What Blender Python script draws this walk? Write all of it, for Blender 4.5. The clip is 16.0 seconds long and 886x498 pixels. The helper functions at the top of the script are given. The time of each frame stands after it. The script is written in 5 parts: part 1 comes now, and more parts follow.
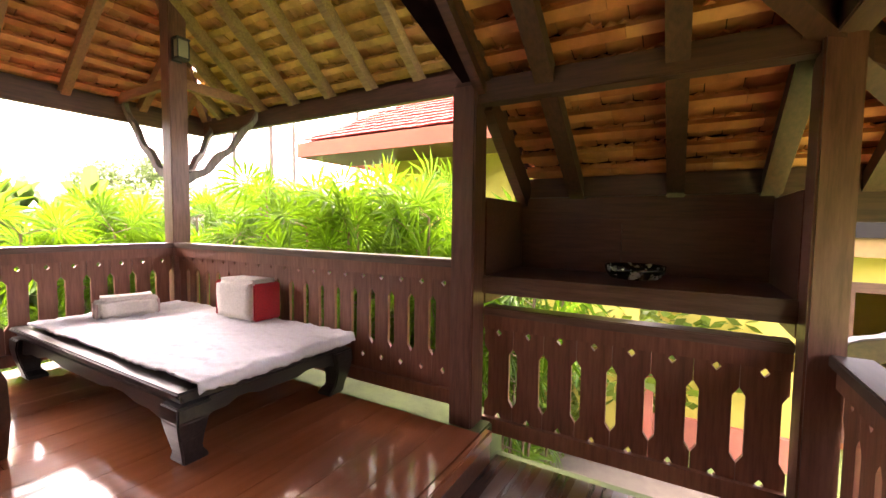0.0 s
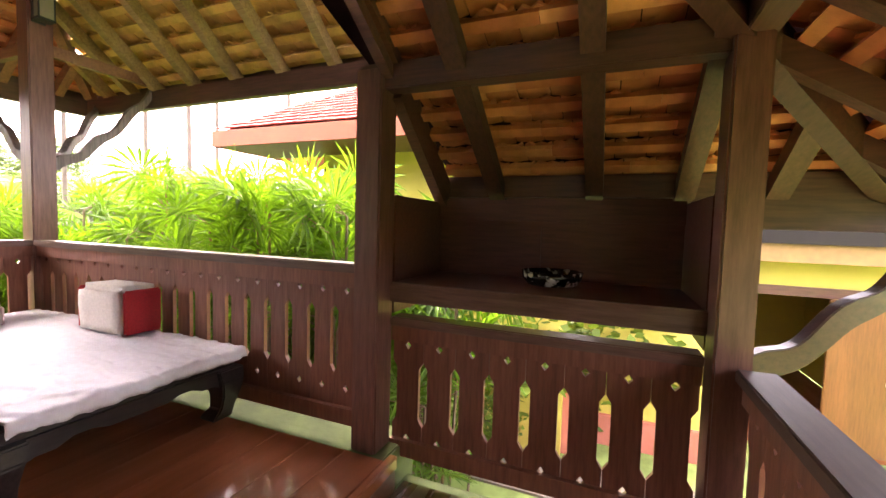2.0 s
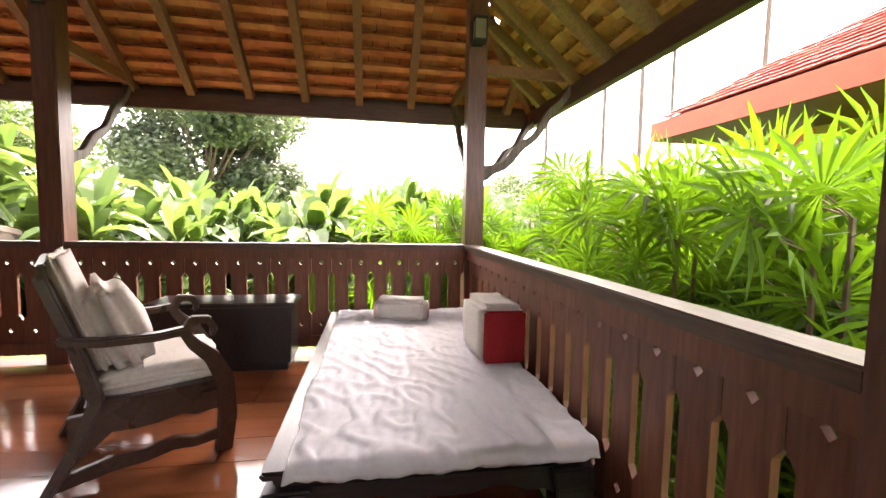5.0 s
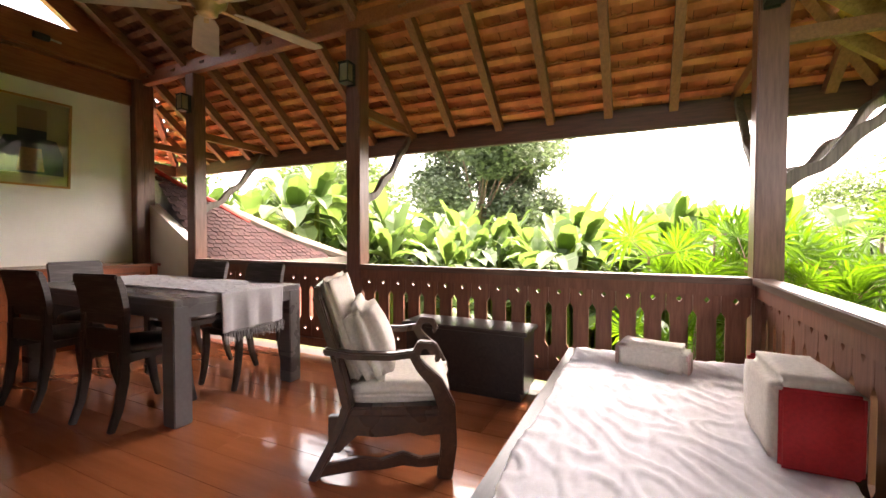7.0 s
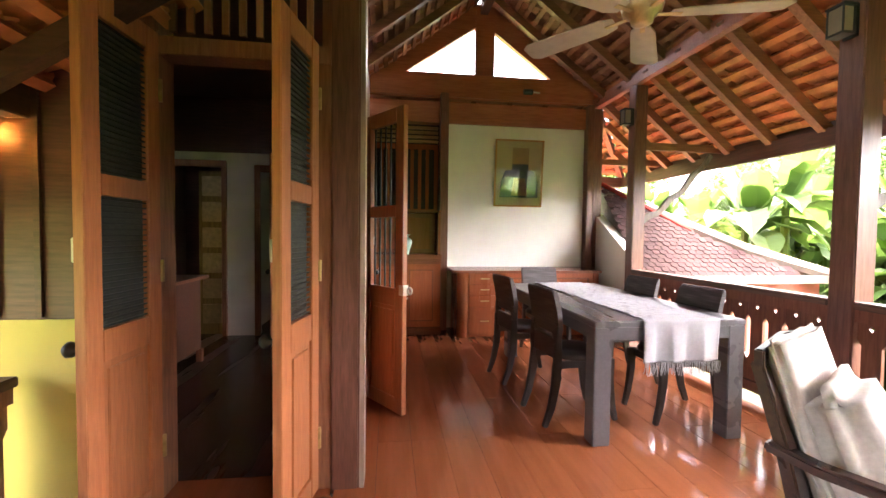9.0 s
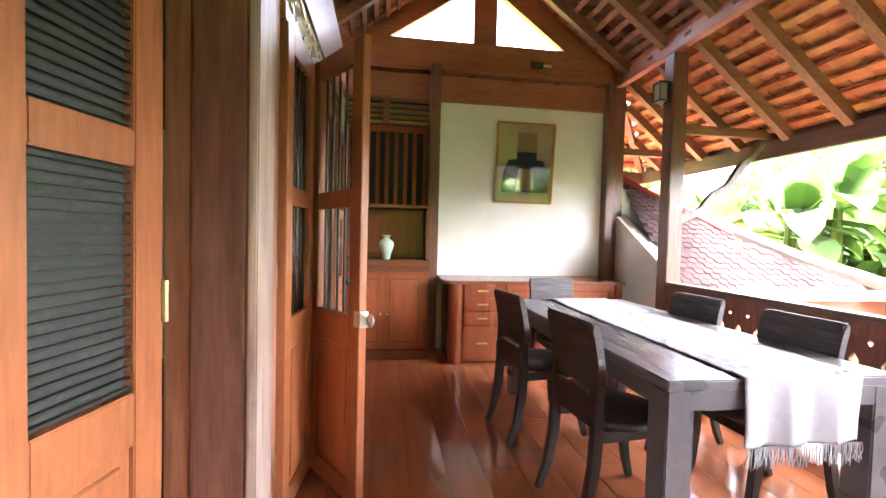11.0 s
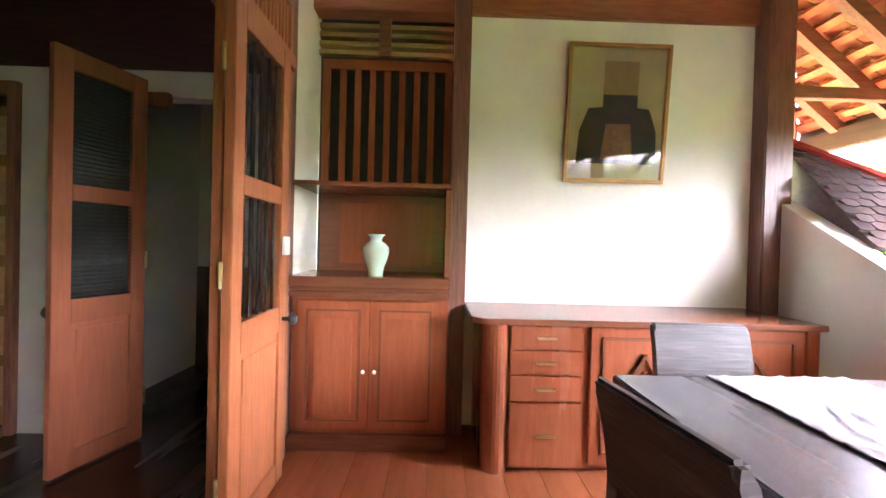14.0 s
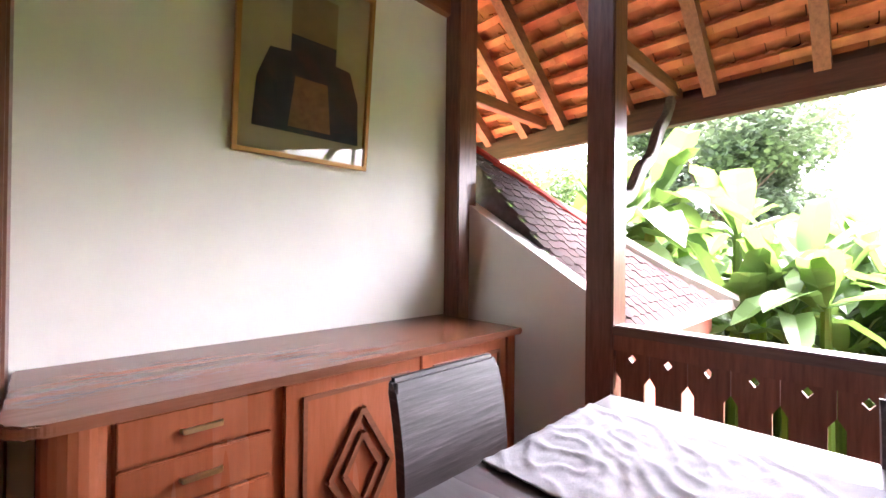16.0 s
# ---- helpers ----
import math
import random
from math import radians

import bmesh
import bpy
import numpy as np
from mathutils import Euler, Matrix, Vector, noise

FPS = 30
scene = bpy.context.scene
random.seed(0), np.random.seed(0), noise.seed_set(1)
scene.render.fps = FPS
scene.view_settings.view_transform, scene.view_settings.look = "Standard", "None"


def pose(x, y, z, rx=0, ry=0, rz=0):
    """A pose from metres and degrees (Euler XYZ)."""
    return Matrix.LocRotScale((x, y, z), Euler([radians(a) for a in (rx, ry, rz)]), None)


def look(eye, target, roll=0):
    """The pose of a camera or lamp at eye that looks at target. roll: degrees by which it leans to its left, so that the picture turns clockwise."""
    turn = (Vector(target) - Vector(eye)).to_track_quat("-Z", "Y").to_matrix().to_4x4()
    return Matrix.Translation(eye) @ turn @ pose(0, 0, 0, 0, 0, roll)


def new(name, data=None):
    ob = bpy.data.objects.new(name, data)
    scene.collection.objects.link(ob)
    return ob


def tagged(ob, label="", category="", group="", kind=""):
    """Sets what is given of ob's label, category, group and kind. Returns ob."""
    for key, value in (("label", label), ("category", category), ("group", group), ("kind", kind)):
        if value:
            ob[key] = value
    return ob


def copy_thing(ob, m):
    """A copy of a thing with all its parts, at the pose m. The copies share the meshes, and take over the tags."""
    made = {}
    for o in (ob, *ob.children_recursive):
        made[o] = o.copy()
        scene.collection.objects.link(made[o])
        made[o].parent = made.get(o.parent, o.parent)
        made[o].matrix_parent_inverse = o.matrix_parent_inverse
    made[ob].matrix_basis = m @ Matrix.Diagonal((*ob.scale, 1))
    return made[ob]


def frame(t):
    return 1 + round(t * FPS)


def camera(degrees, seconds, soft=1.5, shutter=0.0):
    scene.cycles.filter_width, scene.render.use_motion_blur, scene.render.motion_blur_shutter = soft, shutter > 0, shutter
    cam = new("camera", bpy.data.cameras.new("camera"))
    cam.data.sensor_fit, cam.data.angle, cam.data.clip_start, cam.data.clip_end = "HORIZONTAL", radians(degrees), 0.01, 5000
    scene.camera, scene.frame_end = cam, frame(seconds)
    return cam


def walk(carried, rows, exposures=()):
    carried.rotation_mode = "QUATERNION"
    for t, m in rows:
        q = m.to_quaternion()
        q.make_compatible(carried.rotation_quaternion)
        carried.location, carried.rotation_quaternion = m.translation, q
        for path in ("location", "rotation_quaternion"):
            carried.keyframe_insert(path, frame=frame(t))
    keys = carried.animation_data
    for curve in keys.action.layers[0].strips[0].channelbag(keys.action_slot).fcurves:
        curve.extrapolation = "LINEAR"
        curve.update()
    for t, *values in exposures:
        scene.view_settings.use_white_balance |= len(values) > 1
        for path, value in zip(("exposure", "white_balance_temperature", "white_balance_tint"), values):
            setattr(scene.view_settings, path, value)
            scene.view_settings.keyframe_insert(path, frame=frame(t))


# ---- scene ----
cam = camera(94.0, 16.0)
PATH = [
    (0, (1.177, 1.183, 1.232), (0.175, 2.909, 1.115), 0.7),
    (0.5, (1.212, 1.217, 1.234), (0.418, 3.049, 1.12), 0.6),
    (1, (1.243, 1.257, 1.232), (0.563, 3.135, 1.122), 0.9),
    (1.5, (1.253, 1.358, 1.247), (0.568, 3.233, 1.129), 1.1),
    (2, (1.233, 1.469, 1.246), (0.478, 3.317, 1.129), 1.7),
    (2.5, (1.119, 1.626, 1.24), (0.232, 3.415, 1.122), 1.6),
    (3, (1.02, 1.782, 1.253), (-0.125, 3.418, 1.136), 1.0),
    (3.5, (0.981, 2.018, 1.257), (-0.517, 3.336, 1.112), 1.8),
    (4, (0.872, 2.183, 1.237), (-0.852, 3.185, 1.082), 2.0),
    (4.5, (0.685, 2.303, 1.255), (-1.179, 3.013, 1.107), 1.8),
    (5, (0.592, 2.402, 1.258), (-1.375, 2.733, 1.11), 1.1),
    (7.3, (0.235, 2.53, 1.295), (-1.431, 1.424, 1.25), -0.6),
    (7.5, (0.171, 2.518, 1.309), (-1.36, 1.232, 1.27), -1.1),
    (8, (0.061, 2.463, 1.331), (-0.955, 0.74, 1.305), -0.1),
    (8.5, (0.051, 2.46, 1.412), (-0.405, 0.514, 1.341), 0.4),
    (8.7, (0.065, 2.44, 1.424), (-0.22, 0.461, 1.349), 0.4),
    (10.8, (-0.106, 1.576, 1.405), (-0.32, -0.411, 1.342), 1.2),
    (11, (-0.138, 1.44, 1.415), (-0.414, -0.539, 1.354), 1.4),
    (11.5, (-0.248, 1.118, 1.405), (-0.656, -0.839, 1.341), 1.2),
    (12, (-0.385, 0.818, 1.396), (-0.766, -1.145, 1.344), 1.5),
    (12.5, (-0.46, 0.562, 1.377), (-0.75, -1.417, 1.337), 1.7),
    (13, (-0.443, 0.237, 1.393), (-0.64, -1.753, 1.351), 1.6),
    (13.5, (-0.504, -0.045, 1.393), (-0.536, -2.044, 1.36), 1.2),
    (14, (-0.498, -0.342, 1.366), (-0.534, -2.341, 1.345), 1.5),
    (14.5, (-0.534, -0.606, 1.39), (-0.742, -2.595, 1.386), 0.9),
    (15, (-0.579, -0.853, 1.379), (-1.098, -2.784, 1.396), 0.3),
    (15.5, (-0.702, -1.074, 1.394), (-1.608, -2.857, 1.408), 0.3),
    (16, (-0.777, -1.194, 1.385), (-2.159, -2.639, 1.397), 0.6),
]
EXPOSURES = [(0, 4.8, 7700, 31), (4, 4.8, 7200, 26), (5, 4.3, 7500, 21), (7.5, 4.5, 7900, 22), (8, 4.75, 8200, 21), (8.5, 5.15, 7500, 21), (11, 6.05, 6200, 17), (13.5, 6.3, 6100, 24), (14.8, 6.25, 6100, 24), (16, 5.55, 6200, 25)]
walk(cam, [(t, look(eye, target, roll)) for t, eye, target, roll in PATH], EXPOSURES)

# ---- world and light ----
world = bpy.data.worlds.new("world")
scene.world = world
world.use_nodes = True
wn = world.node_tree.nodes
sky = wn.new("ShaderNodeTexSky")
sky.sky_type = 'NISHITA'
sky.sun_disc = False
sky.sun_elevation = radians(57)
sky.sun_rotation = radians(-72)
sky.dust_density = 6.0
sky.air_density = 0.7
sky.ozone_density = 1.5
wn["Background"].inputs[1].default_value = 0.15
overcast = wn.new("ShaderNodeHueSaturation")
overcast.inputs["Saturation"].default_value = 0.4
world.node_tree.links.new(sky.outputs[0], overcast.inputs["Color"])
world.node_tree.links.new(overcast.outputs[0], wn["Background"].inputs[0])
sun = new("sun", bpy.data.lights.new("sun", 'SUN'))
sun.data.energy = 0.6
sun.data.angle = radians(60)
sun.data.color = (1.0, 0.95, 0.86)
SUN_AZ = radians(-72)
sun.matrix_world = look((math.sin(SUN_AZ) * 20, math.cos(SUN_AZ) * 20, 20 * math.tan(radians(57))), (0, 0, 0))


# ---- materials ----
def nodes_of(name, rough=0.6, metal=0.0):
    m = bpy.data.materials.new(name)
    m.use_nodes = True
    nt = m.node_tree
    b = nt.nodes["Principled BSDF"]
    b.inputs["Roughness"].default_value = rough
    b.inputs["Metallic"].default_value = metal
    return m, nt, b


def ramp(nt, fac, stops):
    r = nt.nodes.new("ShaderNodeValToRGB")
    while len(r.color_ramp.elements) < len(stops):
        r.color_ramp.elements.new(0.5)
    for e, (p, c) in zip(r.color_ramp.elements, stops):
        e.position, e.color = p, (*c, 1)
    nt.links.new(fac, r.inputs[0])
    return r.outputs[0]


def noise_tex(nt, scale, stretch=(1, 1, 1), detail=4, rough=0.55, kind="Object"):
    tc = nt.nodes.new("ShaderNodeTexCoord")
    mp = nt.nodes.new("ShaderNodeMapping")
    mp.inputs["Scale"].default_value = stretch
    n = nt.nodes.new("ShaderNodeTexNoise")
    n.inputs["Scale"].default_value = scale
    n.inputs["Detail"].default_value = detail
    n.inputs["Roughness"].default_value = rough
    nt.links.new(tc.outputs[kind], mp.inputs[0])
    nt.links.new(mp.outputs[0], n.inputs["Vector"])
    return n.outputs["Fac"]


def bump(nt, b, fac, strength, dist=0.01):
    bp = nt.nodes.new("ShaderNodeBump")
    bp.inputs["Strength"].default_value = strength
    bp.inputs["Distance"].default_value = dist
    nt.links.new(fac, bp.inputs["Height"])
    nt.links.new(bp.outputs[0], b.inputs["Normal"])


def mix(nt, mode, fac, a, b2):
    x = nt.nodes.new("ShaderNodeMix")
    x.data_type = 'RGBA'
    x.blend_type = mode
    for sock, v in ((x.inputs[0], fac), (x.inputs[6], a), (x.inputs[7], b2)):
        if isinstance(v, (int, float)):
            sock.default_value = v
        elif isinstance(v, tuple):
            sock.default_value = (*v, 1)
        else:
            nt.links.new(v, sock)
    return x.outputs[2]


def wood(name, dark, light, rough=0.5, axis=2, grain=9.0, vary=0.25, bumps=0.25, spec=0.5, rnd=0.82):
    m, nt, b = nodes_of(name, rough)
    st = [1.0, 1.0, 1.0]
    st[axis] = 0.09
    fine = noise_tex(nt, grain * 6, tuple(st), 6, 0.65)
    wide = noise_tex(nt, grain * 0.5, tuple(st), 3)
    mid = tuple((d + l) / 2 for d, l in zip(dark, light))
    c = ramp(nt, fine, [(0.3, dark), (0.5, mid), (0.72, light)])
    c2 = ramp(nt, wide, [(0.3, (1 - vary,) * 3), (0.7, (1.0, 1.0, 1.0))])
    c = mix(nt, 'MULTIPLY', 1.0, c, c2)
    oi = nt.nodes.new("ShaderNodeObjectInfo")
    c3 = ramp(nt, oi.outputs["Random"], [(0.0, (rnd, rnd, rnd)), (1.0, (1.0, 1.0, 1.0))])
    c = mix(nt, 'MULTIPLY', 1.0, c, c3)
    nt.links.new(c, b.inputs["Base Color"])
    r = nt.nodes.new("ShaderNodeMapRange")
    r.inputs["To Min"].default_value = max(0.03, rough - 0.06)
    r.inputs["To Max"].default_value = min(1.0, rough + 0.09)
    nt.links.new(wide, r.inputs[0])
    nt.links.new(r.outputs[0], b.inputs["Roughness"])
    b.inputs["Specular IOR Level"].default_value = spec
    bump(nt, b, fine, bumps, 0.003)
    return m


def plain(name, col, rough=0.6, metal=0.0, var=0.12, scale=12.0, bumps=0.1):
    m, nt, b = nodes_of(name, rough, metal)
    n = noise_tex(nt, scale, detail=6)
    lo = tuple(c * (1 - var) for c in col)
    hi = tuple(min(1, c * (1 + var)) for c in col)
    nt.links.new(ramp(nt, n, [(0.3, lo), (0.7, hi)]), b.inputs["Base Color"])
    if bumps:
        bump(nt, b, noise_tex(nt, scale * 6), bumps, 0.003)
    return m


# worn wood, paled further by the light put into its colour
M_PALE = wood("worn_lit_post", (0.28, 0.20, 0.165), (0.58, 0.47, 0.41), 0.4, 2, 5.0, 0.4)
M_POST = wood("post_wood", (0.12, 0.052, 0.036), (0.27, 0.125, 0.09), 0.34, 2)
M_BEAMX = wood("beam_wood_x", (0.06, 0.027, 0.018), (0.14, 0.060, 0.038), 0.5, 0)
M_BEAMY = wood("beam_wood_y", (0.06, 0.027, 0.018), (0.14, 0.060, 0.038), 0.5, 1)
M_RED = wood("red_beam_wood", (0.34, 0.11, 0.05), (0.52, 0.20, 0.10), 0.4, 0)
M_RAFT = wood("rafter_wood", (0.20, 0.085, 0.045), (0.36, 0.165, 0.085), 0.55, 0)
# lit yellow put into the colour: leaf bounce on rafters, daylight on louvre slats
M_RAFTN = wood("yellow_lit_rafter_wood", (0.30, 0.19, 0.075), (0.52, 0.36, 0.15), 0.55, 0)
M_RAIL = wood("railing_wood", (0.16, 0.056, 0.031), (0.31, 0.125, 0.072), 0.5, 2)
M_CAP = wood("rail_cap_wood", (0.09, 0.045, 0.03), (0.22, 0.13, 0.09), 0.38, 0)
M_DARKCAP = wood("dark_rail_cap_wood", (0.035, 0.018, 0.012), (0.08, 0.042, 0.03), 0.5, 0)
M_DARK = wood("dark_panel_wood", (0.075, 0.030, 0.020), (0.17, 0.068, 0.044), 0.4, 0)
M_FLOOR = wood("polished_floor_wood", (0.25, 0.080, 0.034), (0.33, 0.115, 0.050), 0.12, 1, 2.2, 0.16, 0.02, 0.5, 0.96)
_nt = M_FLOOR.node_tree
_b = _nt.nodes["Principled BSDF"]
_wave = noise_tex(_nt, 5.0, (1.0, 0.5, 1.0), 2, 0.5)
bump(_nt, _b, _wave, 0.22, 0.02)
M_BED = wood("bed_black_wood", (0.014, 0.01, 0.01), (0.045, 0.034, 0.032), 0.3, 0)
M_CHAIRW = wood("armchair_wood", (0.03, 0.014, 0.009), (0.085, 0.038, 0.022), 0.28, 0)
M_TABLE = wood("table_grey_wood", (0.11, 0.105, 0.11), (0.145, 0.14, 0.147), 0.27, 1, 9.0, 0.12, 0.06)
M_CHAIR = wood("dining_chair_lacquer", (0.022, 0.016, 0.015), (0.048, 0.036, 0.034), 0.38, 2)
M_TEAK = wood("teak_cabinet", (0.36, 0.105, 0.042), (0.45, 0.145, 0.065), 0.24, 2, 7.0, 0.30, 0.05)
M_TEAKX = wood("teak_cabinet_top", (0.20, 0.075, 0.038), (0.27, 0.105, 0.058), 0.22, 0, 9.0, 0.15, 0.06)
M_DOOR = wood("door_teak", (0.36, 0.12, 0.045), (0.54, 0.205, 0.085), 0.35, 2)
M_CASE = wood("door_casing", (0.24, 0.095, 0.05), (0.46, 0.22, 0.13), 0.4, 2)
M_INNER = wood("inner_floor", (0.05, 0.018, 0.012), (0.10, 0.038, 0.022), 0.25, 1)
M_BRACKET = wood("weathered_bracket", (0.10, 0.085, 0.07), (0.26, 0.22, 0.19), 0.7, 2)
M_WALL = plain("lime_plaster", (0.84, 0.85, 0.80), 0.75, 0, 0.04, 3.0, 0.15)
M_YWALL = plain("yellow_plaster", (0.55, 0.46, 0.10), 0.8, 0, 0.06, 3.0)
M_LEDGE = plain("mossy_concrete", (0.055, 0.08, 0.018), 0.9, 0, 0.35, 5.0, 0.5)
M_RUNNER = plain("runner_cotton", (0.34, 0.34, 0.36), 0.9, 0, 0.05, 40.0, 0.3)
M_CLOTH = plain("white_cotton", (0.60, 0.60, 0.63), 0.9, 0, 0.05, 40.0, 0.3)
M_LINEN = plain("cream_linen", (0.56, 0.53, 0.48), 0.9, 0, 0.1, 60.0, 0.5)
M_REDCL = plain("red_cotton", (0.36, 0.015, 0.02), 0.8, 0, 0.15, 80.0, 0.3)
M_BRASS = plain("aged_brass", (0.55, 0.42, 0.22), 0.35, 0.9, 0.2, 20.0)
M_STEEL = plain("steel", (0.6, 0.58, 0.55), 0.3, 0.9, 0.1, 20.0)
M_IRON = plain("dark_iron", (0.05, 0.055, 0.055), 0.45, 0.6, 0.2, 20.0)
M_GREEN = plain("celadon", (0.46, 0.60, 0.50), 0.15, 0, 0.06, 4.0, 0.05)
M_PORC = plain("white_porcelain", (0.8, 0.79, 0.76), 0.2, 0, 0.03, 4.0, 0)
M_PINK = plain("pink_render", (0.5, 0.17, 0.12), 0.85, 0, 0.15, 3.0, 0.3)
M_GRASS = plain("lawn", (0.16, 0.23, 0.06), 0.9, 0, 0.4, 3.0, 0.5)
M_CEMENT = plain("cement_ridge", (0.15, 0.125, 0.10), 0.8, 0, 0.15, 6.0, 0.5)
M_FASCIA = plain("orange_fascia", (0.26, 0.06, 0.022), 0.7, 0, 0.15, 3.0, 0.2)
M_BARK = plain("bark", (0.14, 0.10, 0.07), 0.9, 0, 0.35, 8.0, 0.8)
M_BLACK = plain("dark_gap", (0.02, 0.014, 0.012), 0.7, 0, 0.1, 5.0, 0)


def tile_mat(name, a, b_, c_, rough=0.75):
    m, nt, b = nodes_of(name, rough)
    g = nt.nodes.new("ShaderNodeNewGeometry")
    c = ramp(nt, g.outputs["Random Per Island"], [(0.0, a), (0.5, b_), (1.0, c_)])
    n = noise_tex(nt, 7.0, detail=6)
    c = mix(nt, 'MULTIPLY', 1.0, c, ramp(nt, n, [(0.3, (0.6, 0.58, 0.55)), (0.6, (1.0, 1.0, 1.0))]))
    nt.links.new(c, b.inputs["Base Color"])
    bump(nt, b, noise_tex(nt, 60.0), 0.4, 0.004)
    return m


M_TILE = tile_mat("clay_tile_underside", (0.51, 0.145, 0.06), (0.61, 0.21, 0.09), (0.66, 0.28, 0.12))
# clay tile colour with the bounce light off the palms put into it
M_TILEN = tile_mat("palm_lit_tile_underside", (0.68, 0.43, 0.10), (0.74, 0.50, 0.14), (0.70, 0.38, 0.12))
# darker red-brown tile tone, used on the high gable
M_TILEIN = tile_mat("dark_brown_tile_underside", (0.20, 0.075, 0.04), (0.27, 0.11, 0.055), (0.33, 0.15, 0.08))
M_TILELOW = tile_mat("dark_red_tile_underside", (0.50, 0.16, 0.06), (0.60, 0.22, 0.085), (0.64, 0.28, 0.11))
M_TILETOP = tile_mat("weathered_roof_tile", (0.022, 0.010, 0.011), (0.032, 0.015, 0.015), (0.045, 0.022, 0.021), 0.9)
M_TILETOP.node_tree.nodes["Principled BSDF"].inputs["Specular IOR Level"].default_value = 0.12
M_TILERED = tile_mat("red_roof_tile", (0.26, 0.022, 0.018), (0.31, 0.035, 0.026), (0.34, 0.06, 0.04), 0.9)
M_TILERED.node_tree.nodes["Principled BSDF"].inputs["Specular IOR Level"].default_value = 0.12


def leaf_mat(name, a, b_, trans=0.5, thru=(0.32, 0.45, 0.03)):
    m, nt, b = nodes_of(name, 0.5)
    b.inputs["Specular IOR Level"].default_value = 0.3
    g = nt.nodes.new("ShaderNodeNewGeometry")
    c = ramp(nt, g.outputs["Random Per Island"], [(0.0, a), (1.0, b_)])
    nt.links.new(c, b.inputs["Base Color"])
    tr = nt.nodes.new("ShaderNodeBsdfTranslucent")
    c2 = mix(nt, 'MIX', 0.55, c, thru)
    nt.links.new(c2, tr.inputs[0])
    ms = nt.nodes.new("ShaderNodeMixShader")
    ms.inputs[0].default_value = trans
    nt.links.new(b.outputs[0], ms.inputs[1])
    nt.links.new(tr.outputs[0], ms.inputs[2])
    nt.links.new(ms.outputs[0], nt.nodes["Material Output"].inputs[0])
    return m


M_PALM = leaf_mat("fan_palm_leaf", (0.015, 0.05, 0.004), (0.07, 0.16, 0.010), 0.40, (0.16, 0.34, 0.008))
M_BANANA = leaf_mat("banana_leaf", (0.025, 0.062, 0.014), (0.085, 0.15, 0.038), 0.40, (0.16, 0.26, 0.045))
M_TREE = leaf_mat("tree_leaf", (0.03, 0.06, 0.02), (0.09, 0.14, 0.045), 0.35, (0.15, 0.24, 0.04))
# leaves paled and greyed so the colour carries the haze of distance
M_FARTREE = leaf_mat("haze_tinted_tree_leaf", (0.05, 0.075, 0.045), (0.12, 0.16, 0.10), 0.3, (0.18, 0.24, 0.11))
M_SHRUB = leaf_mat("shrub_leaf", (0.04, 0.08, 0.012), (0.14, 0.21, 0.03), 0.45, (0.26, 0.38, 0.03))


def glass_mat(name, rough=0.02, col=(1, 1, 1)):
    m, nt, b = nodes_of(name, rough)
    b.inputs["Transmission Weight"].default_value = 1.0
    b.inputs["Base Color"].default_value = (*col, 1)
    b.inputs["IOR"].default_value = 1.1
    return m


M_GLASS = glass_mat("glass")
M_PICGLASS, _nt, _b = nodes_of("picture_glass", 0.03)
_g = _nt.nodes.new("ShaderNodeBsdfGlossy"); _g.inputs["Roughness"].default_value = 0.02
_t = _nt.nodes.new("ShaderNodeBsdfTransparent")
_m = _nt.nodes.new("ShaderNodeMixShader")
_f = _nt.nodes.new("ShaderNodeFresnel"); _f.inputs[0].default_value = 1.5
_nt.links.new(_f.outputs[0], _m.inputs[0]); _nt.links.new(_t.outputs[0], _m.inputs[1]); _nt.links.new(_g.outputs[0], _m.inputs[2])
_nt.links.new(_m.outputs[0], _nt.nodes["Material Output"].inputs[0])


def glow_mat(name, col, strength):
    m, nt, b = nodes_of(name, 0.5)
    b.inputs["Emission Color"].default_value = (*col, 1)
    b.inputs["Emission Strength"].default_value = strength
    return m


M_BULB = glow_mat("lit_bulb", (1.0, 0.5, 0.15), 25.0)


# ---- helpers for building ----
def box(bm, x0, x1, y0, y1, z0, z1, m=None):
    vs = [bm.verts.new((x, y, z)) for z in (z0, z1) for y in (y0, y1) for x in (x0, x1)]
    if m is not None:
        for v in vs:
            v.co = m @ v.co
    for f in ((0, 2, 3, 1), (4, 5, 7, 6), (0, 1, 5, 4), (2, 6, 7, 3), (0, 4, 6, 2), (1, 3, 7, 5)):
        bm.faces.new([vs[i] for i in f])
    return vs


def bar(bm, p, q, w, h, up=(0, 0, 1), w2=None, h2=None):
    """A bar from p to q, w wide and h deep (w2, h2 at q)."""
    p, q = Vector(p), Vector(q)
    d = (q - p).normalized()
    s = d.cross(Vector(up)).normalized()
    u = s.cross(d)
    vs = []
    for c, a, b_ in ((p, w, h), (q, w2 or w, h2 or h)):
        for i, j in ((-1, -1), (1, -1), (1, 1), (-1, 1)):
            vs.append(bm.verts.new(c + s * a / 2 * i + u * b_ / 2 * j))
    for f in ((0, 3, 2, 1), (4, 5, 6, 7), (0, 1, 5, 4), (1, 2, 6, 5), (2, 3, 7, 6), (3, 0, 4, 7)):
        bm.faces.new([vs[i] for i in f])


